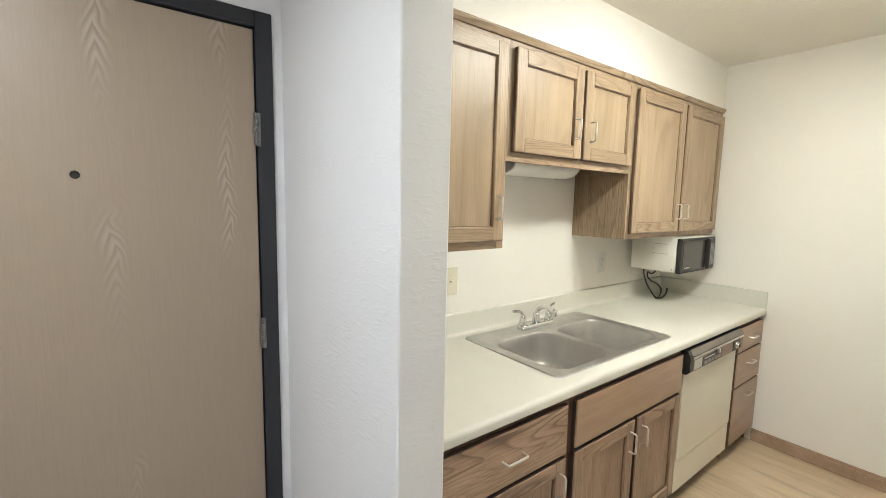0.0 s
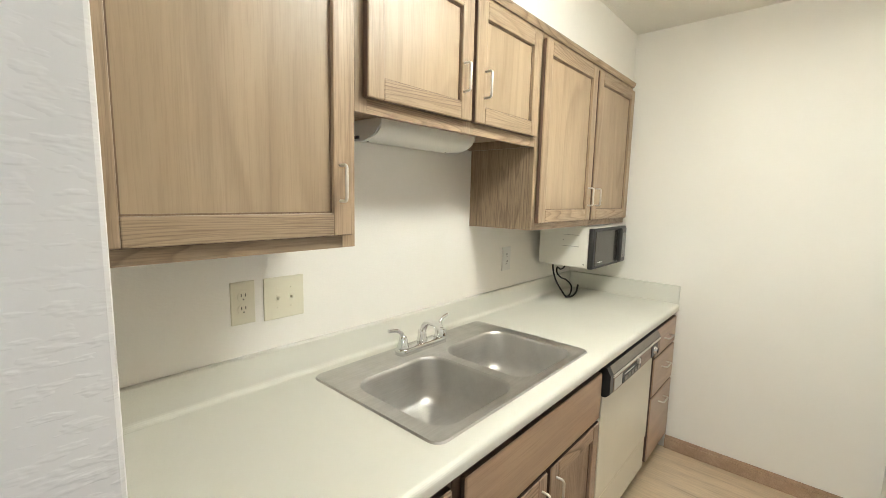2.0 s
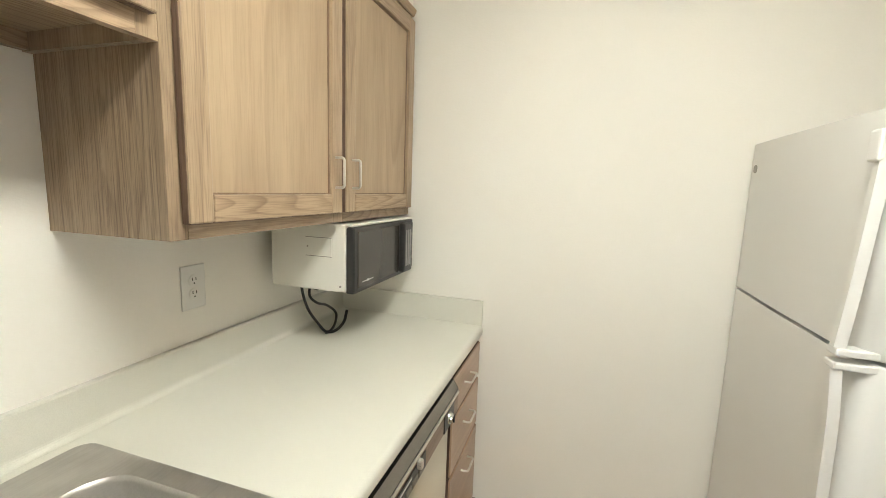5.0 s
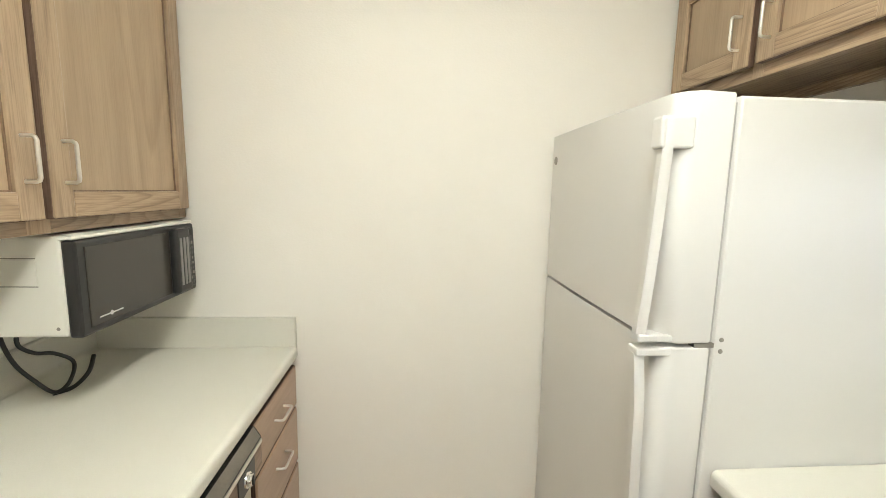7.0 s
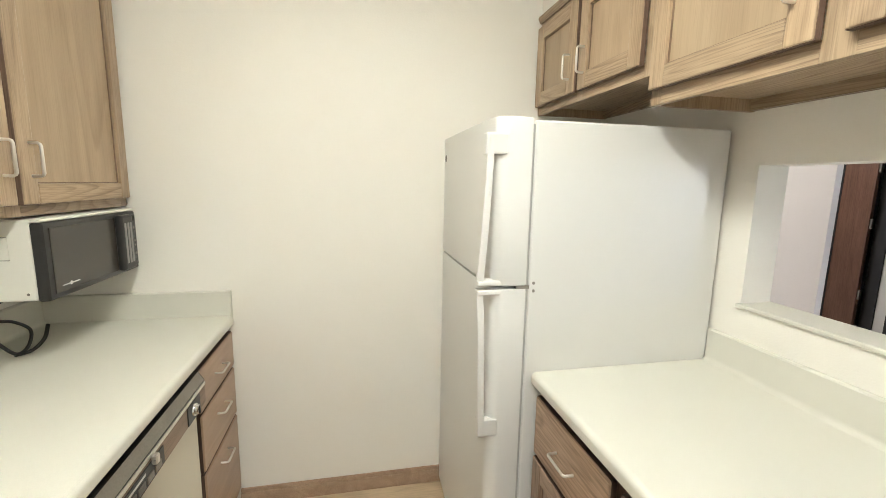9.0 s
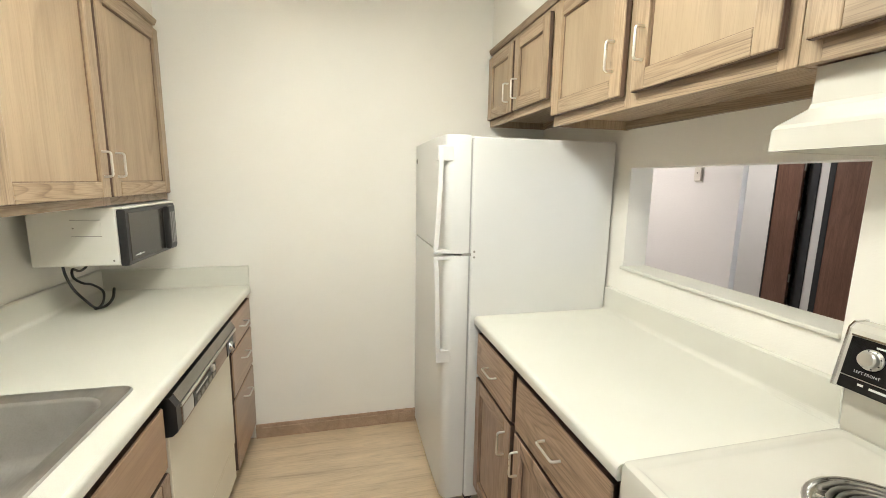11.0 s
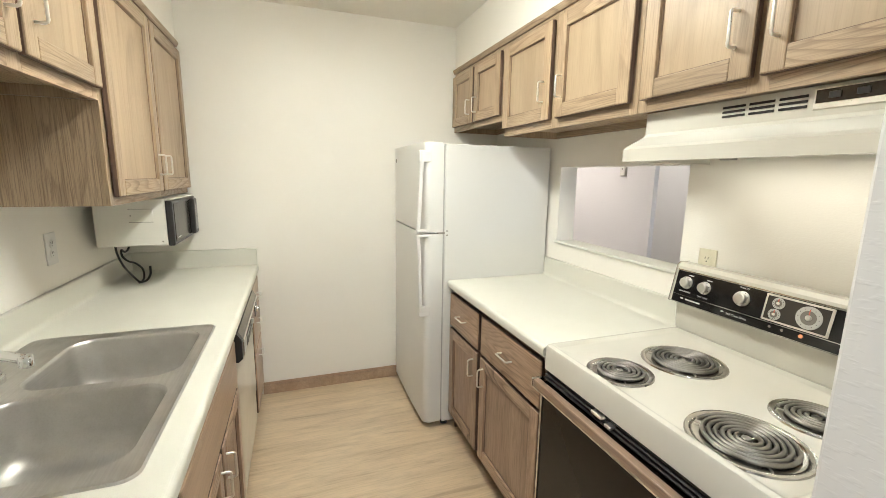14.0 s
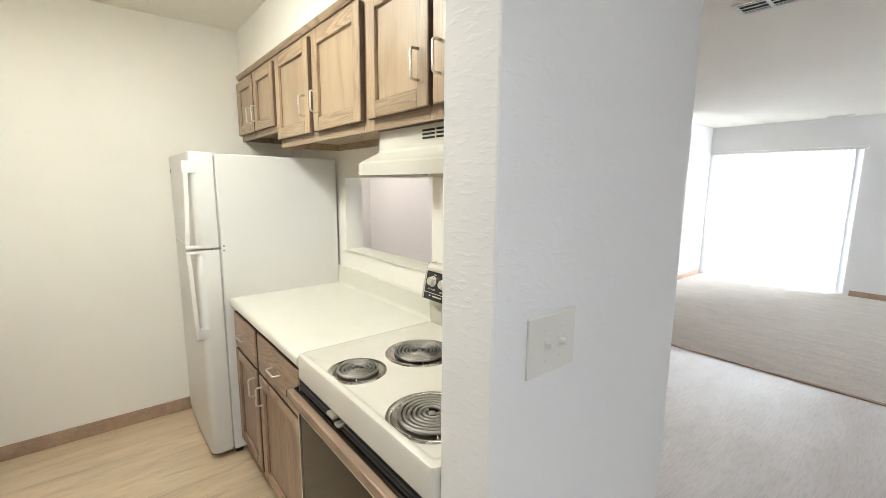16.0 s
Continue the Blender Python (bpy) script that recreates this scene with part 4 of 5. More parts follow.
faucet = thing("faucet", 1.382, 1.250, zd, "polished chrome two-handle kitchen faucet on the sink deck", "faucet")
bm = bmesh.new()
outline = round_rect(1.252, 1.512, 1.222, 1.280, 0.027, 6)
prev = None
for inset, z in ((0, 0), (0, 0.016), (0.003, 0.022), (0.008, 0.025)):
    ring = loop(bm, round_rect(1.252 + inset, 1.512 - inset, 1.222 + inset, 1.280 - inset, 0.027 - inset, 6), zd - 0.002 + z)
    if prev:
        bridge(bm, prev, ring)
    prev = ring
bm.faces.new(prev)
shaded(part("base_plate", bm, CHROME, faucet), 40)
for x, s in ((1.280, -1), (1.484, 1)):
    hub = shaded(part("handle_hub", lathe(bmesh.new(), [(0.023, 0), (0.023, 0.004), (0.019, 0.010), (0.017, 0.030), (0.013, 0.044), (0.006, 0.050)], pose(x, 1.251, zd + 0.022), 24), CHROME, faucet))
    line = smooth_line([(x, 1.251, zd + 0.060), (x + 0.006 * s, 1.253, zd + 0.078), (x + 0.026 * s, 1.258, zd + 0.092), (x + 0.060 * s, 1.265, zd + 0.096)], 5)
    shaded(part("lever", tube(bmesh.new(), line, 0.0075, 10), CHROME, hub), 60)
spout = shaded(part("spout_base", lathe(bmesh.new(), [(0.021, 0), (0.021, 0.012), (0.018, 0.018), (0.017, 0.045), (0.013, 0.052)], pose(1.382, 1.251, zd + 0.022), 24), CHROME, faucet))
line = smooth_line([(1.382, 1.251, zd + 0.045), (1.378, 1.238, zd + 0.082), (1.366, 1.205, zd + 0.112), (1.340, 1.145, zd + 0.126), (1.312, 1.086, zd + 0.122)], 5)
shaded(part("spout", tube(bmesh.new(), line, 0.0125, 14), CHROME, spout), 60)
shaded(part("aerator", lathe(bmesh.new(), [(0.0125, 0), (0.0150, 0.003), (0.0150, 0.026), (0.0130, 0.030)], pose(1.309, 1.080, zd + 0.102), 22), CHROME, spout, "chrome aerator tip"))

# ---- dishwasher ----
dw = thing("dishwasher", 2.195, 1.03, 0, "bisque built-in dishwasher with a black and wood-look control panel", "dishwasher")
DX0, DX1, DY = 1.848, 2.546, 0.700
part("tub", boxed(DX0 + 0.004, DX1 - 0.004, DY + 0.03, 1.36, 0.09, 0.862), BLACK, dw)
part("door_panel", boxed(DX0 + 0.006, DX1 - 0.010, DY, DY + 0.03, 0.262, 0.735, bevel=0.004, segments=2), BISQUE, dw)
part("access_panel", boxed(DX0 + 0.006, DX1 - 0.010, DY + 0.004, DY + 0.03, 0.085, 0.254, bevel=0.004, segments=2), BISQUE, dw)
part("toe_plate", boxed(DX0 + 0.003, DX1 - 0.003, DY + 0.055, DY + 0.075, 0, 0.085), BLACK, dw)
DC = DY - 0.008
prof = [(DY + 0.03, 0.730), (DC - 0.004, 0.730), (DC - 0.020, 0.745), (DC - 0.020, 0.822), (DC - 0.004, 0.850), (DY + 0.03, 0.856)]
ctrl = part("control_panel", extrude_x(bmesh.new(), prof, DX0 + 0.002, DX1 - 0.002), BLACK, dw)
part("fascia", boxed(DX0 + 0.035, DX1 - 0.01, DC - 0.0225, DC - 0.0205, 0.746, 0.806), WOODTRIM, ctrl, "wood-look fascia strip")
part("chrome_strip", boxed(DX0 + 0.03, DX1 - 0.008, DC - 0.025, DC - 0.0205, 0.808, 0.819, bevel=0.001), NICKEL, ctrl)
part("top_trim", extrude_x(bmesh.new(), [(DC - 0.0212, 0.823), (DC - 0.0045, 0.8522), (DC - 0.0035, 0.8512), (DC - 0.0202, 0.8222)], DX0 + 0.03, DX1 - 0.008), HINGE, ctrl, "grey metal top strip")
part("fascia_frame", boxed(DX0 + 0.04, DX0 + 0.13, DC - 0.0245, DC - 0.0226, 0.752, 0.802, bevel=0.001), DIALGREY, ctrl)
pad = part("button_pad", boxed(DX0 + 0.13, DX0 + 0.37, DC - 0.026, DC - 0.0228, 0.752, 0.800, bevel=0.001), BLACK, ctrl)
for k in range(5):
    part("button", boxed(DX0 + 0.145 + 0.042 * k, DX0 + 0.178 + 0.042 * k, DC - 0.030, DC - 0.0262, 0.760, 0.778, bevel=0.001), HINGE, pad)
part("print_bar", boxed(DX0 + 0.15, DX0 + 0.27, DC - 0.0268, DC - 0.0262, 0.786, 0.792), INK, pad)
part("latch", boxed(DX0 + 0.300, DX0 + 0.318, DC - 0.040, DC - 0.026, 0.790, 0.815, bevel=0.003), NICKEL, ctrl)
part("dial_plate", boxed(DX1 - 0.165, DX1 - 0.065, DC - 0.0262, DC - 0.0227, 0.748, 0.808, bevel=0.001), BLACK, ctrl)
dial = shaded(part("dial", lathe(bmesh.new(), [(0.020, 0), (0.019, 0.004), (0.015, 0.005), (0.014, 0.012), (0.012, 0.014)], pose(DX1 - 0.115, DC - 0.026, 0.777, 90, 0, 0), 28), CHROME, ctrl, "chrome timer dial"))
part("grip", boxed(DX1 - 0.118, DX1 - 0.112, DC - 0.043, DC - 0.039, 0.764, 0.790, bevel=0.001), BLACK, dial)

# ---- microwave under the cabinet ----
mw = thing("microwave", 2.68, 1.17, 1.13, "white under-cabinet microwave with a smoked black door", "microwave")
MX0, MX1, MY0, MY1, MZ0, MZ1 = 2.440, 2.945, 1.012, 1.335, 1.133, 1.362
part("case", boxed(MX0, MX1, MY0 + 0.030, MY1, MZ0, MZ1, bevel=0.006, segments=2), CASE, mw)
part("case_lip", boxed(MX0 + 0.001, MX1 - 0.001, MY0 + 0.004, MY0 + 0.036, MZ1 - 0.009, MZ1 - 0.001, bevel=0.002), CASE, mw)
for xb in (MX0 + 0.06, MX1 - 0.06):
    part("bracket", boxed(xb - 0.02, xb + 0.02, MY0 + 0.09, MY1 - 0.06, MZ1 - 0.001, 1.408), HINGE, mw)
front = part("front_frame", boxed(MX0 + 0.001, MX1 - 0.001, MY0, MY0 + 0.030, MZ0 - 0.003, MZ1 - 0.010, bevel=0.006, segments=2), BLACK, mw)
part("window", boxed(MX0 + 0.026, MX1 - 0.150, MY0 - 0.003, MY0 + 0.001, MZ0 + 0.014, MZ1 - 0.026, bevel=0.001), SMOKED, front, "smoked glass window")
part("print_bar", boxed(MX0 + 0.052, MX0 + 0.086, MY0 - 0.0038, MY0 - 0.0031, MZ0 + 0.030, MZ0 + 0.0335), INK, front)
part("print_bar", boxed(MX0 + 0.098, MX0 + 0.132, MY0 - 0.0038, MY0 - 0.0031, MZ0 + 0.030, MZ0 + 0.0335), INK, front)
part("logo", lathe(bmesh.new(), [(0.006, 0.0031), (0.005, 0.0038)], pose(MX0 + 0.092, MY0, MZ0 + 0.032, 90, 0, 0), 12), INK, front)
part("control_panel", boxed(MX1 - 0.066, MX1 - 0.010, MY0 - 0.004, MY0 + 0.001, MZ0 + 0.012, MZ1 - 0.022, bevel=0.002), BLACK, front)
rng = random.Random(4)
for k in range(9):
    for j in range(3):
        w = rng.uniform(0.006, 0.012)
        x = MX1 - 0.061 + 0.016 * j
        part("button", boxed(x, x + w, MY0 - 0.0055, MY0 - 0.0041, MZ0 + 0.020 + 0.0165 * k, MZ0 + 0.020 + 0.0165 * k + rng.uniform(0.005, 0.010)), rng.choice((BUTTON, HINGE, BUTTON)), front)
part("display", boxed(MX1 - 0.060, MX1 - 0.018, MY0 - 0.005, MY0 - 0.0041, MZ1 - 0.046, MZ1 - 0.028), GLASSBLACK, front)
grip = part("handle", boxed(MX1 - 0.152, MX1 - 0.072, MY0 - 0.026, MY0 + 0.001, MZ0 + 0.010, MZ1 - 0.018, bevel=0.010, segments=3), BLACK, front, "black moulded door handle")
for dx in (-0.022, -0.002, 0.016):
    part("handle_inlay", boxed(MX1 - 0.110 + dx - 0.005, MX1 - 0.110 + dx + 0.005, MY0 - 0.0285, MY0 - 0.0255, MZ0 + 0.036, MZ1 - 0.046, bevel=0.001), GREYINLAY, grip, "grey inlay bar")
part("side_cover", boxed(MX0 - 0.0014, MX0 + 0.0005, MY0 + 0.082, MY0 + 0.182, MZ0 + 0.118, MZ0 + 0.178, bevel=0.0004), CASE, mw)
for z in (MZ0 + 0.1155, MZ0 + 0.1785):
    part("cover_seam", boxed(MX0 - 0.0012, MX0 + 0.0004, MY0 + 0.082, MY0 + 0.182, z, z + 0.002), HINGE, mw)
part("screw", lathe(bmesh.new(), [(0.004, 0), (0.003, 0.002)], pose(MX0, MY0 + 0.174, MZ0 + 0.148, 0, -90, 0), 12), HINGE, mw)
part("screw", lathe(bmesh.new(), [(0.004, 0), (0.003, 0.002)], pose(MX0, MY0 + 0.05, MZ0 + 0.02, 0, -90, 0), 12), HINGE, mw)
cord = thing("power_cord", 2.66, 1.25, TOP, "looped black power cord hanging below the microwave", "power cord")
line = smooth_line([(2.560, 1.300, MZ0 + 0.02), (2.558, 1.298, 1.09), (2.566, 1.280, 1.02), (2.586, 1.255, 0.965), (2.612, 1.230, 0.920), (2.652, 1.222, 0.930), (2.690, 1.235, 0.972), (2.655, 1.255, 1.012), (2.612, 1.268, 1.030), (2.588, 1.285, 1.060), (2.602, 1.292, 1.092), (2.650, 1.292, 1.075), (2.700, 1.290, 1.090), (2.712, 1.290, MZ0 + 0.015)], 8)
shaded(part("cable", tube(bmesh.new(), line, 0.0052, 8), BLACK, cord), 60)
line = smooth_line([(2.612, 1.234, 0.9155), (2.652, 1.212, 0.9155), (2.700, 1.205, 0.938), (2.735, 1.212, 0.975)], 5)
shaded(part("cable_end", tube(bmesh.new(), line, 0.006, 8), BLACK, cord), 60)

# ---- under-cabinet light ----
ul = thing("undercabinet_light", 1.38, 1.29, 1.757, "cream fluorescent strip light under the wall cabinet", "strip light")
n = 8
prof = [(1.364, 1.757), (1.364, 1.694), (1.300, 1.692)] + [(1.290 - 0.082 * math.sin(radians(90 * k / n)), 1.740 - 0.047 * math.cos(radians(90 * k / n))) for k in range(n + 1)] + [(1.208, 1.757)]
shaded(part("cover", extrude_x(bmesh.new(), prof, 1.135, 1.622), SHADE, ul), 30)
for x in (1.130, 1.622):
    part("end_cap", extrude_x(bmesh.new(), [(1.366, 1.757), (1.366, 1.690), (1.296, 1.688), (1.240, 1.706), (1.206, 1.736), (1.204, 1.757)], x, x + 0.005), WHITEPLASTIC, ul)
for x in (1.175, 1.585):
    part("screw", lathe(bmesh.new(), [(0.004, 0), (0.003, 0.003)], pose(x, 1.33, 1.694, 180, 0, 0), 10), HINGE, ul)
for y in (1.318, 1.336):
    part("rocker_switch", boxed(1.124, 1.131, y, y + 0.010, 1.696, 1.706), BLACK, ul)

# ---- refrigerator ----
fr = thing("refrigerator", 2.605, -0.63, 0, "white top-freezer refrigerator with a textured side", "refrigerator")
FX0, FX1 = 2.242, 2.962
part("cabinet", boxed(FX0, FX1, -0.985, -0.330, 0.035, 1.662, bevel=0.006, segments=2), FRIDGE, fr)
part("kick_grille", boxed(FX0 + 0.02, FX1 - 0.01, -0.36, -0.338, 0.006, 0.034, bevel=0.002), DARKGAP, fr)
for x in (FX0 + 0.05, FX1 - 0.05):
    for y in (-0.36, -0.93):
        part("foot", lathe(bmesh.new(), [(0.022, 0), (0.022, 0.012), (0.010, 0.014), (0.010, 0.037)], pose(x, y, 0), 14), BLACK, fr)


def fridge_door(z0, z1):
    """A door with a nearly flat front and a generous round on its upright edges."""
    plane, r, out = -0.218, 0.036, [(FX0, -0.320)]
    for k in range(7):
        a = radians(180 - 15 * k)
        out.append((FX0 + r + r * math.cos(a), plane - r + r * math.sin(a)))
    for k in range(1, 10):
        u = k / 10
        out.append((FX0 + r + (FX1 - FX0 - 2 * r) * u, plane + 0.005 * (1 - (2 * u - 1) ** 2)))
    for k in range(7):
        a = radians(90 - 15 * k)
        out.append((FX1 - 0.012 + 0.012 * math.cos(a), plane - 0.012 + 0.012 * math.sin(a)))
    out.append((FX1, -0.320))
    bm = extrude_z(bmesh.new(), out, z0, z1)
    caps = [e for e in bm.edges if abs(e.verts[0].co.z - e.verts[1].co.z) < 1e-6]
    bmesh.ops.bevel(bm, geom=caps, offset=0.005, segments=2, profile=0.5, affect="EDGES")
    return shaded(part("door", bm, FRIDGE, fr), 40)


ZS = 1.178
lower, upper = fridge_door(0.042, ZS - 0.0045), fridge_door(ZS + 0.0045, 1.668)
part("gasket", boxed(FX0 + 0.008, FX1 - 0.008, -0.3298, -0.3198, 0.05, 1.650), GASKET, fr)


def fridge_handle(door, pts):
    """A moulded grip: a flat bar, 24 mm wide, that bows along the points."""
    bm = bmesh.new()
    rings = []
    for p in smooth_line(pts, 6):
        rings.append([bm.verts.new(p + Vector((a, b, 0))) for a, b in ((-0.012, -0.010), (-0.012, 0.004), (-0.008, 0.009), (0.008, 0.009), (0.012, 0.004), (0.012, -0.010))])
    for a, b in zip(rings, rings[1:]):
        bridge(bm, a, b)
    bm.faces.new(rings[0][::-1])
    bm.faces.new(rings[-1])
    shaded(part("handle", bm, FRIDGE, door, "white moulded plastic handle"), 50)


HX = FX0 + 0.012
part("handle_foot", boxed(HX - 0.012, HX + 0.022, -0.250, -0.182, 1.562, 1.622, bevel=0.005, segments=2), FRIDGE, upper)
fridge_handle(upper, [(HX - 0.002, -0.198, 1.616), (HX, -0.195, 1.50), (HX + 0.004, -0.189, 1.34), (HX + 0.008, -0.181, 1.200)])
part("handle_foot", boxed(HX - 0.010, HX + 0.028, -0.250, -0.172, ZS + 0.006, ZS + 0.022, bevel=0.004, segments=2), FRIDGE, upper)
part("handle_foot", boxed(HX - 0.010, HX + 0.028, -0.250, -0.172, ZS - 0.022, ZS - 0.006, bevel=0.004, segments=2), FRIDGE, lower)
fridge_handle(lower, [(HX + 0.008, -0.181, 1.158), (HX, -0.186, 1.05), (HX, -0.190, 0.90), (HX, -0.194, 0.78), (HX, -0.196, 0.735)])
part("handle_foot", boxed(HX - 0.012, HX + 0.022, -0.250, -0.186, 0.705, 0.760, bevel=0.004, segments=2), FRIDGE, lower)
for z in (ZS - 0.012, ZS + 0.012):
    part("screw", lathe(bmesh.new(), [(0.005, 0), (0.004, 0.002)], pose(FX0, -0.345, z, 0, -90, 0), 12), HINGE, fr)
part("hinge", boxed(FX0 + 0.002, FX0 + 0.02, -0.345, -0.29, ZS - 0.005, ZS + 0.005), HINGE, fr)
part("badge", lathe(bmesh.new(), [(0.014, 0), (0.013, 0.003)], pose(FX1 - 0.045, -0.2178, 1.585, -90, 0, 0), 20), HINGE, upper, "small round metal badge")

# ---- range ----
rg = thing("range", 0.86, -0.66, 0, "almond electric coil range with a black glass oven door", "range")
RX0, RX1, RYF, RYB = 0.468, 1.252, -0.352, -0.985
part("body", boxed(RX0 + 0.004, RX1 - 0.004, RYB, RYF - 0.035, 0.02, 0.876), BISQUE, rg)
top = bmesh.new()
prev = None
for inset, z in ((0.000, 0.836), (0.000, 0.912), (0.003, 0.921), (0.010, 0.925), (0.020, 0.924), (0.028, 0.917), (0.036, 0.914)):
    x0, x1, y0, y1 = RX0 + inset, RX1 - inset, -0.950 + inset, RYF - inset
    ring = loop(top, round_rect(x0, x1, y0, y1, 0.014, 4), z)
    if prev:
        bridge(top, prev, ring)
    prev = ring
BURNERS = ((1.012, -0.462, 0.078, 4), (1.008, -0.712, 0.106, 6), (0.648, -0.490, 0.106, 6), (0.654, -0.742, 0.078, 4))
rings = [prev]
for x, y, r, _ in BURNERS:
    rings.append(loop(top, [(x + (r + 0.012) * math.cos(2 * math.pi * k / 40), y + (r + 0.012) * math.sin(2 * math.pi * k / 40)) for k in range(40)], 0.914))
edges = []
for ring in rings:
    for k in range(len(ring)):
        edges.append(top.edges.get((ring[k], ring[(k + 1) % len(ring)])) or top.edges.new((ring[k], ring[(k + 1) % len(ring)])))
bmesh.ops.triangle_fill(top, edges=edges, use_beauty=True, use_dissolve=False)
shaded(part("cooktop", top, RANGE, rg), 40)


def burner(x, y, r, turns):
    bowl = [(r + 0.019, 0.0006), (r + 0.017, 0.0045), (r + 0.010, 0.0055), (r + 0.003, 0.003), (r - 0.004, -0.006), (r * 0.8, -0.018), (r * 0.5, -0.024), (0.022, -0.025)]
    b = part("drip_bowl", lathe(bmesh.new(), bowl, pose(x, y, 0.914), 40), DRIP, rg, "chrome drip bowl")
    shaded(b, 40)
    inner, steps = 0.019, 26 * turns
    pts = []
    for k in range(steps + 1):
        a = 2 * math.pi * k / 26
        q = inner + (r - 0.007 - inner) * k / steps
        pts.append((x + q * math.cos(a), y + q * math.sin(a), 0.914 + 0.0075))
    pts += [(x + (r + 0.000) * math.cos(a + 0.2), y + (r + 0.000) * math.sin(a + 0.2), 0.914 + 0.001), (x + (r - 0.004) * math.cos(a + 0.35), y + (r - 0.004) * math.sin(a + 0.35), 0.914 - 0.010)]
    shaded(part("coil", tube(bmesh.new(), pts, 0.0051, 8), COIL, b, "dark coil element"), 60)
    part("cap", lathe(bmesh.new(), [(0.011, 0.002), (0.011, 0.0085), (0.009, 0.0100)], pose(x, y, 0.914), 20), COIL, b)
    for k in range(3):
        bm = boxed(0.01, r - 0.002, -0.0012, 0.0012, -0.004, 0.0035)
        bm.transform(pose(x, y, 0.914, 0, 0, 30 + 120 * k))
        part("support", bm, NICKEL, b)
    # A dark disc stands in for the shade in the bowl's centre hole.
    part("centre_hole", lathe(bmesh.new(), [(0.62 * r, -0.0215), (0.60 * r, -0.0205)], pose(x, y, 0.914), 28), DARKGAP, b, "dark disc for the shaded hole under the coil")


for row in BURNERS:
    burner(*row)

# backguard
prof = [(RYB, 0.90), (-0.955, 0.90), (-0.950, 0.926), (-0.945, 1.020), (-0.905, 1.036), (-0.932, 1.168), (-0.945, 1.180), (RYB, 1.180)]
guard = part("backguard", extrude_x(bmesh.new(), prof, RX0, RX1), RANGE, rg)
for x in (RX0 - 0.004, RX1 + 0.0003):
    part("end_trim", extrude_x(bmesh.new(), [(RYB, 0.915), (-0.950, 0.927), (-0.942, 1.022), (-0.900, 1.036), (-0.928, 1.172), (-0.943, 1.184), (RYB, 1.184)], x, x + 0.0037), CHROME, guard, "polished chrome end trim")
SLOPE = math.degrees(math.atan2(0.027, 0.132))
FACE = pose((RX0 + RX1) / 2, -0.9185, 1.102, 0, 0, 180) @ pose(0, 0, 0, -SLOPE, 0, 0)


def on_face(bm):
    """Local x runs along the panel, -y out of it and z up it."""
    bm.transform(FACE)
    return bm


HW = (RX1 - RX0) / 2
panel = part("control_panel", on_face(boxed(-HW + 0.008, HW - 0.008, -0.004, 0.0, -0.066, 0.052, bevel=0.001)), GLASSBLACK, guard, "black glass control panel")
part("chrome_strip", on_face(boxed(-HW + 0.008, HW - 0.008, -0.006, -0.0042, 0.053, 0.057)), CHROME, guard)
part("chrome_strip", on_face(boxed(-HW + 0.010, HW - 0.010, -0.0055, -0.0042, -0.038, -0.0355)), CHROME, guard)


def knob(u, v, r, marked=True):
    k = shaded(part("knob", on_face(lathe(bmesh.new(), [(r, 0.004), (r, 0.008), (r * 0.92, 0.010), (r * 0.80, 0.011), (r * 0.74, 0.022), (r * 0.62, 0.025)], pose(u, 0, v, 90, 0, 0), 26)), KNOB, panel, "chrome control knob"))
    for j in range(8):
        a = radians(45 * j + 20)
        part("tick", on_face(lathe(bmesh.new(), [(0.0018, 0.0102), (0.0015, 0.0112)], pose(u + r * 0.86 * math.cos(a), 0, v + r * 0.86 * math.sin(a), 90, 0, 0), 8)), BLACK, k)
    if marked:
        part("print_bar", on_face(boxed(u + r * 0.5 - 0.010, u + r * 0.5 + 0.010, -0.0048, -0.0042, v + r + 0.004, v + r + 0.008)), INK, panel)


def lettering(text, size, u, v, parent, material):
    """Raised print on the panel, centred at (u, v)."""
    curve = bpy.data.curves.new("lettering", "FONT")
    curve.body, curve.size, curve.align_x, curve.align_y, curve.extrude = text, size, "CENTER", "CENTER", 0.0002
    holder = bpy.data.objects.new("lettering_source", curve)
    mesh = bpy.data.meshes.new_from_object(holder)
    bm = bmesh.new()
    bm.from_mesh(mesh)
    bpy.data.objects.remove(holder)
    bpy.data.curves.remove(curve)
    bpy.data.meshes.remove(mesh)
    bm.transform(pose(u, -0.0046, v, 90, 0, 0))
    part("lettering", on_face(bm), material, parent)


lettering("LEFT FRONT", 0.0085, -HW + 0.055, -0.022, panel, INK)
lettering("LEFT REAR", 0.0085, -HW + 0.128, -0.025, panel, INK)
lettering("OVEN SET", 0.0075, -HW + 0.262, 0.0455, panel, INK)
lettering("Self Clean Oven", 0.0105, -HW + 0.258, -0.052, panel, INK)
knob(-HW + 0.055, 0.012, 0.023)
knob(-HW + 0.128, 0.010, 0.023)
knob(-HW + 0.262, 0.010, 0.025, False)
knob(HW - 0.128, 0.008, 0.030)
knob(HW - 0.050, 0.008, 0.023)
clock = part("clock_frame", on_face(boxed(-0.060, 0.118, -0.007, -0.0042, -0.033, 0.050, bevel=0.002)), NICKEL, panel, "silver clock and timer bezel")
part("clock_face", on_face(boxed(-0.053, 0.111, -0.0082, -0.0071, -0.027, 0.044)), SMOKED, clock)
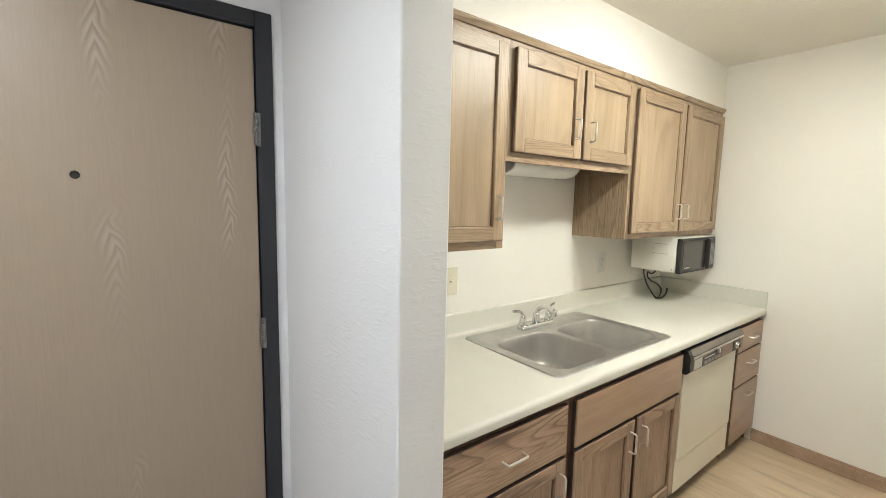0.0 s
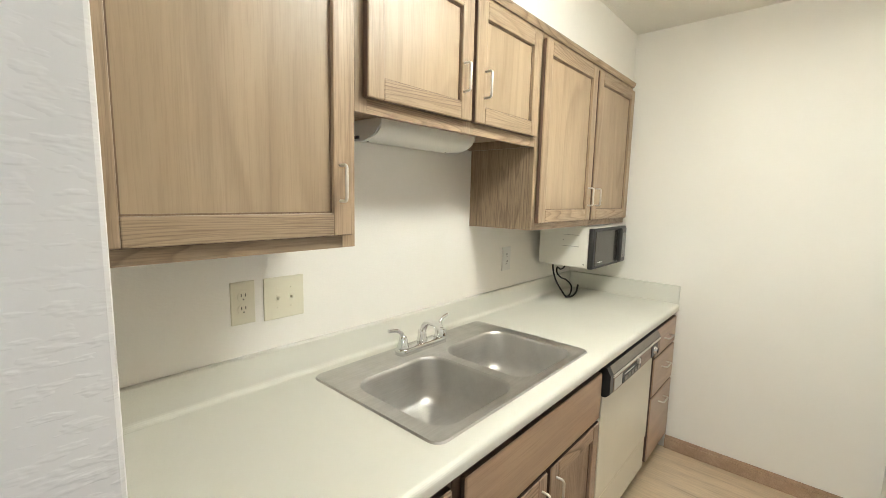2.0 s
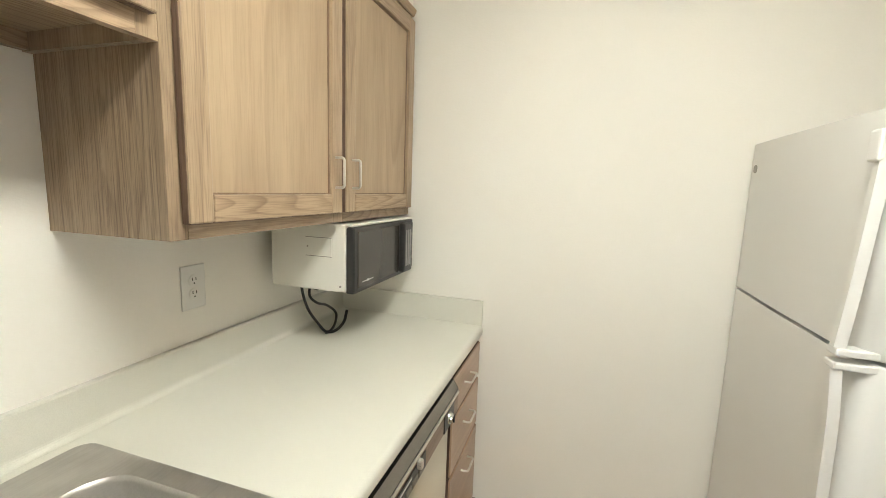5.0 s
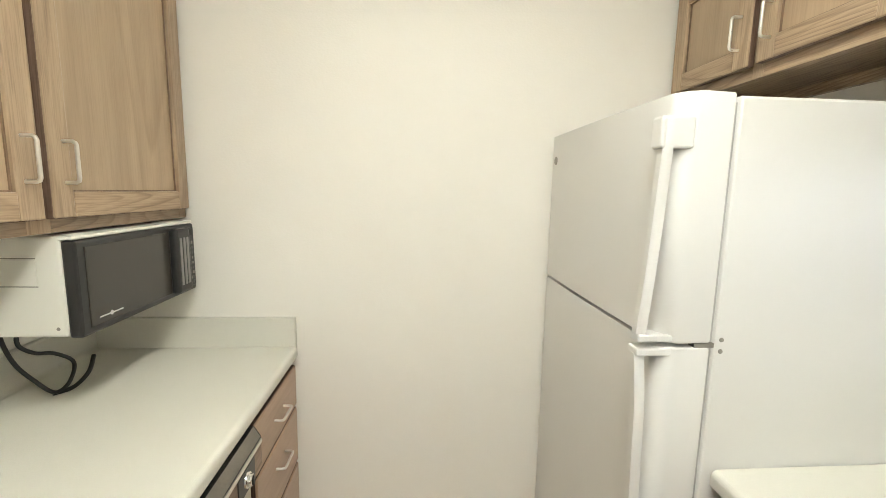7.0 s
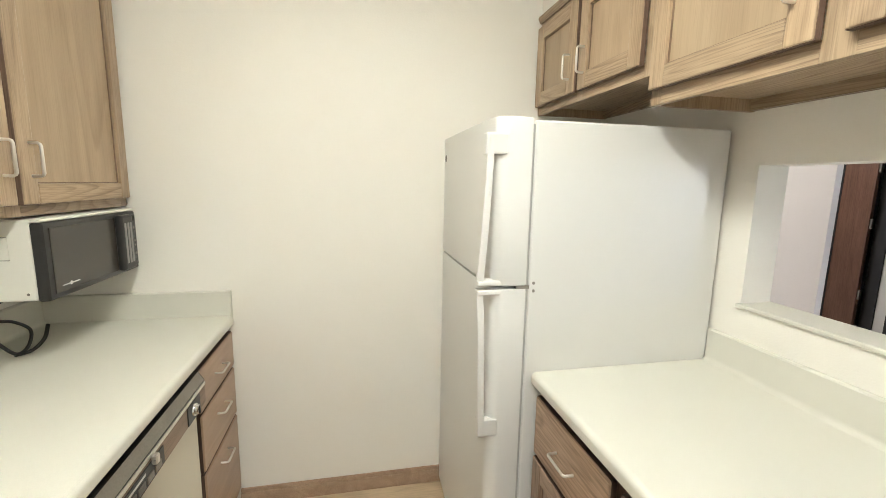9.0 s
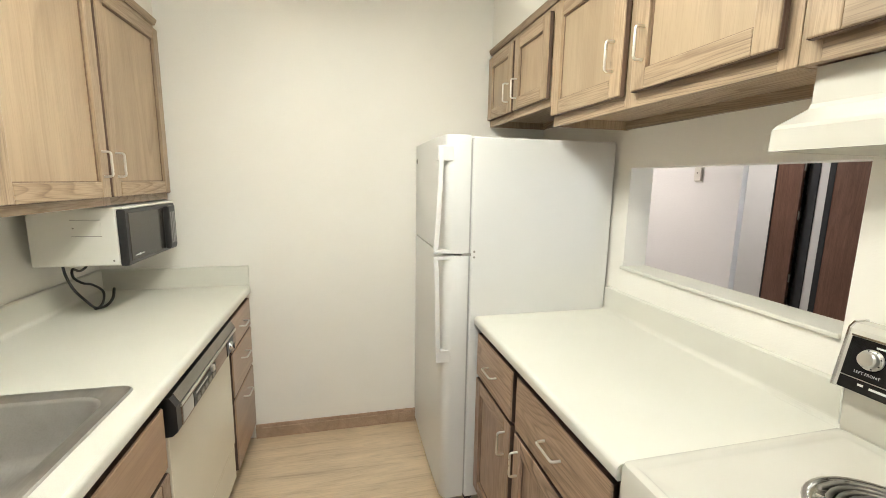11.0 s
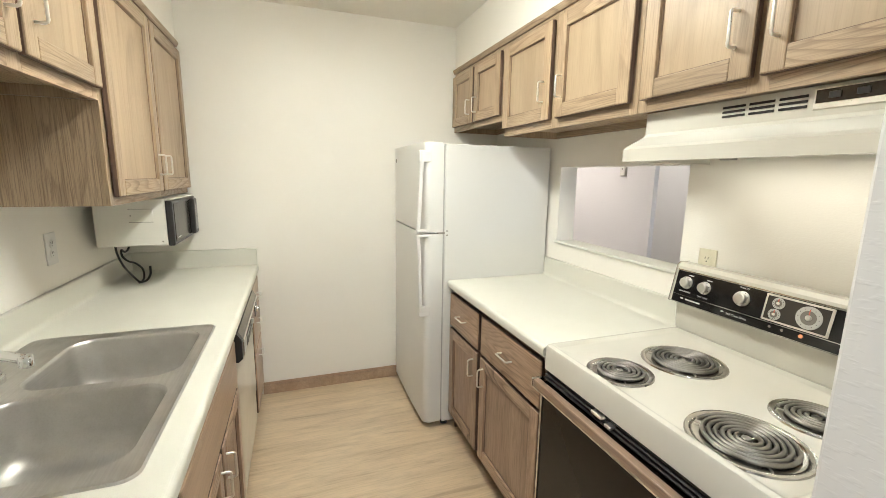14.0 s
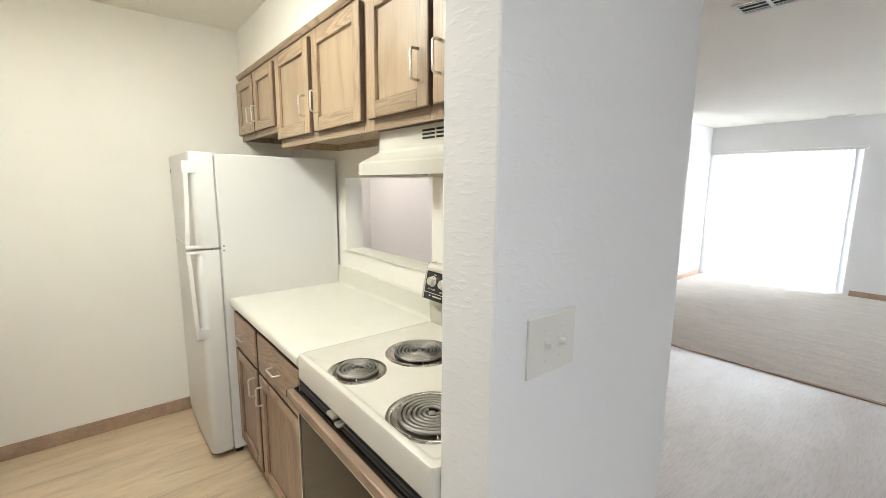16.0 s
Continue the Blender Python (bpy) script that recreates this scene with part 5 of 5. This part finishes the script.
for u, v, r in ((-0.020, 0.026, 0.017), (-0.024, -0.009, 0.017), (0.064, 0.008, 0.033)):
    d = shaded(part("dial", on_face(lathe(bmesh.new(), [(r, 0.0083), (r, 0.0105), (r * 0.9, 0.0112), (r * 0.5, 0.0112), (r * 0.42, 0.0105)], pose(u, 0, v, 90, 0, 0), 28)), DIALGREY, clock))
    part("hub", on_face(lathe(bmesh.new(), [(r * 0.26, 0.0118), (r * 0.20, 0.0155)], pose(u, 0, v, 90, 0, 0), 14)), NICKEL, d)
    part("dial_centre", on_face(lathe(bmesh.new(), [(r * 0.62, 0.0113), (r * 0.60, 0.0117)], pose(u, 0, v, 90, 0, 0), 24)), CLOCKGREY, d, "smoky inner dial")
    for j in range(12):
        a = radians(30 * j)
        part("tick", on_face(boxed(u + 0.8 * r * math.cos(a) - 0.0009, u + 0.8 * r * math.cos(a) + 0.0009, -0.0119, -0.0113, v + 0.8 * r * math.sin(a) - 0.0009, v + 0.8 * r * math.sin(a) + 0.0009)), BLACK, d)
    part("pointer", on_face(boxed(u - 0.001, u + 0.001, -0.0128, -0.0119, v - 0.2 * r, v + 0.75 * r)), REDINK, d)
for u0, u1, v in ((-HW + 0.045, -HW + 0.055, -0.048), (-HW + 0.066, -HW + 0.125, -0.049), (-HW + 0.205, -HW + 0.215, -0.049), (HW - 0.155, HW - 0.125, -0.046), (HW - 0.112, HW - 0.012, -0.045), (HW - 0.112, HW - 0.012, -0.052)):
    part("print_bar", on_face(boxed(u0, u1, -0.0048, -0.0042, v - 0.0025, v + 0.0025)), INK, panel)
part("pilot_light", on_face(lathe(bmesh.new(), [(0.006, 0.004), (0.005, 0.007)], pose(0.055, 0, -0.049, 90, 0, 0), 14)), enamel("amber_lens", (0.75, 0.32, 0.16), 0.25), panel)
for u in (-0.03, 0.005):
    part("push_button", on_face(lathe(bmesh.new(), [(0.004, 0.004), (0.0035, 0.006)], pose(u, 0, -0.049, 90, 0, 0), 12)), HINGE, panel)

# oven front
vent = part("vent_strip", boxed(RX0 + 0.006, RX1 - 0.006, RYF - 0.034, RYF - 0.012, 0.788, 0.838), BLACK, rg)
for k in range(3):
    part("vent_rib", boxed(RX0 + 0.01, RX1 - 0.01, RYF - 0.012, RYF - 0.004 + 0.003 * k, 0.825 - 0.012 * k, 0.831 - 0.012 * k, bevel=0.002), BLACK, vent)
part("latch", boxed(0.94, 0.985, RYF - 0.01, RYF + 0.012, 0.818, 0.830, bevel=0.003), NICKEL, vent)
part("latch", boxed(0.90, 0.925, RYF - 0.01, RYF + 0.014, 0.812, 0.822, bevel=0.002), NICKEL, vent)
oven = part("oven_door", boxed(RX0 + 0.004, RX1 - 0.004, RYF - 0.034, RYF + 0.002, 0.215, 0.785, bevel=0.004, segments=2), OVENGLASS, rg, "black glass oven door")
part("window_trim", boxed(RX0 + 0.003, RX0 + 0.012, RYF + 0.0021, RYF + 0.006, 0.22, 0.765), CHROME, oven)
part("window_trim", boxed(RX1 - 0.012, RX1 - 0.003, RYF + 0.0021, RYF + 0.006, 0.22, 0.765), CHROME, oven)
hd = part("door_handle", boxed(RX0 + 0.012, RX1 - 0.012, RYF + 0.020, RYF + 0.046, 0.774, 0.806, bevel=0.005, segments=2), WOODTRIM, oven, "wood-look handle bar")
part("handle_trim", boxed(RX0 + 0.012, RX1 - 0.012, RYF + 0.0462, RYF + 0.048, 0.776, 0.781), CHROME, hd)
for x in (RX0 + 0.003, RX1 - 0.013):
    part("handle_end", boxed(x, x + 0.010, RYF + 0.0005, RYF + 0.048, 0.772, 0.808, bevel=0.003), CHROME, hd)
part("storage_drawer", boxed(RX0 + 0.004, RX1 - 0.004, RYF - 0.034, RYF, 0.045, 0.205, bevel=0.004, segments=2), OVENGLASS, rg)
for x in (RX0 + 0.05, RX1 - 0.05):
    for y in (-0.42, -0.93):
        part("foot", lathe(bmesh.new(), [(0.018, 0), (0.018, 0.022)], pose(x, y, 0), 12), BLACK, rg)

# ---- range hood ----
hood = thing("range_hood", 0.85, -0.78, 1.56, "almond range hood with louvred vents over the range", "range hood")
HD0, HD1 = 0.462, 1.232
prof = [(YR + 0.001, 1.7078), (-0.690, 1.7078), (-0.688, 1.640), (-0.682, 1.630), (-0.612, 1.596), (-0.602, 1.588), (-0.600, 1.548), (-0.612, 1.548), (-0.616, 1.575), (-0.70, 1.60), (YR + 0.001, 1.60)]
shell = part("shell", extrude_x(bmesh.new(), prof, HD0 + 0.002, HD1 - 0.002), RANGE, hood)
for x in (HD0, HD1 - 0.002):
    part("end_panel", extrude_x(bmesh.new(), [(YR + 0.001, 1.7078), (-0.690, 1.7078), (-0.688, 1.640), (-0.682, 1.630), (-0.612, 1.596), (-0.602, 1.588), (-0.600, 1.548), (YR + 0.001, 1.548)], x, x + 0.002), RANGE, hood)
for k in range(3):
    for j in range(3):
        x1 = 0.960 - 0.073 * k
        part("louvre", boxed(x1 - 0.062, x1, -0.6895, -0.6865, 1.662 + 0.012 * j, 1.668 + 0.012 * j), DARKGAP, shell)
sw = part("switch_plate", boxed(0.605, 0.738, -0.6895, -0.684, 1.655, 1.700, bevel=0.001), NICKEL, shell)
part("switch_face", boxed(0.610, 0.733, -0.6838, -0.6825, 1.668, 1.697), GLASSBLACK, sw)
for x in (0.635, 0.685):
    part("rocker", boxed(x, x + 0.022, -0.6824, -0.679, 1.676, 1.690, bevel=0.001), BLACK, sw)
part("filter", boxed(0.58, 1.12, -0.805, -0.71, 1.588, 1.599), STEEL, hood)
part("lamp_lens", boxed(0.58, 1.12, -0.900, -0.820, 1.566, 1.599, bevel=0.003), SHADE, hood)
part("clip", boxed(0.86, 0.90, -0.635, -0.617, 1.544, 1.556, bevel=0.002), HINGE, hood)
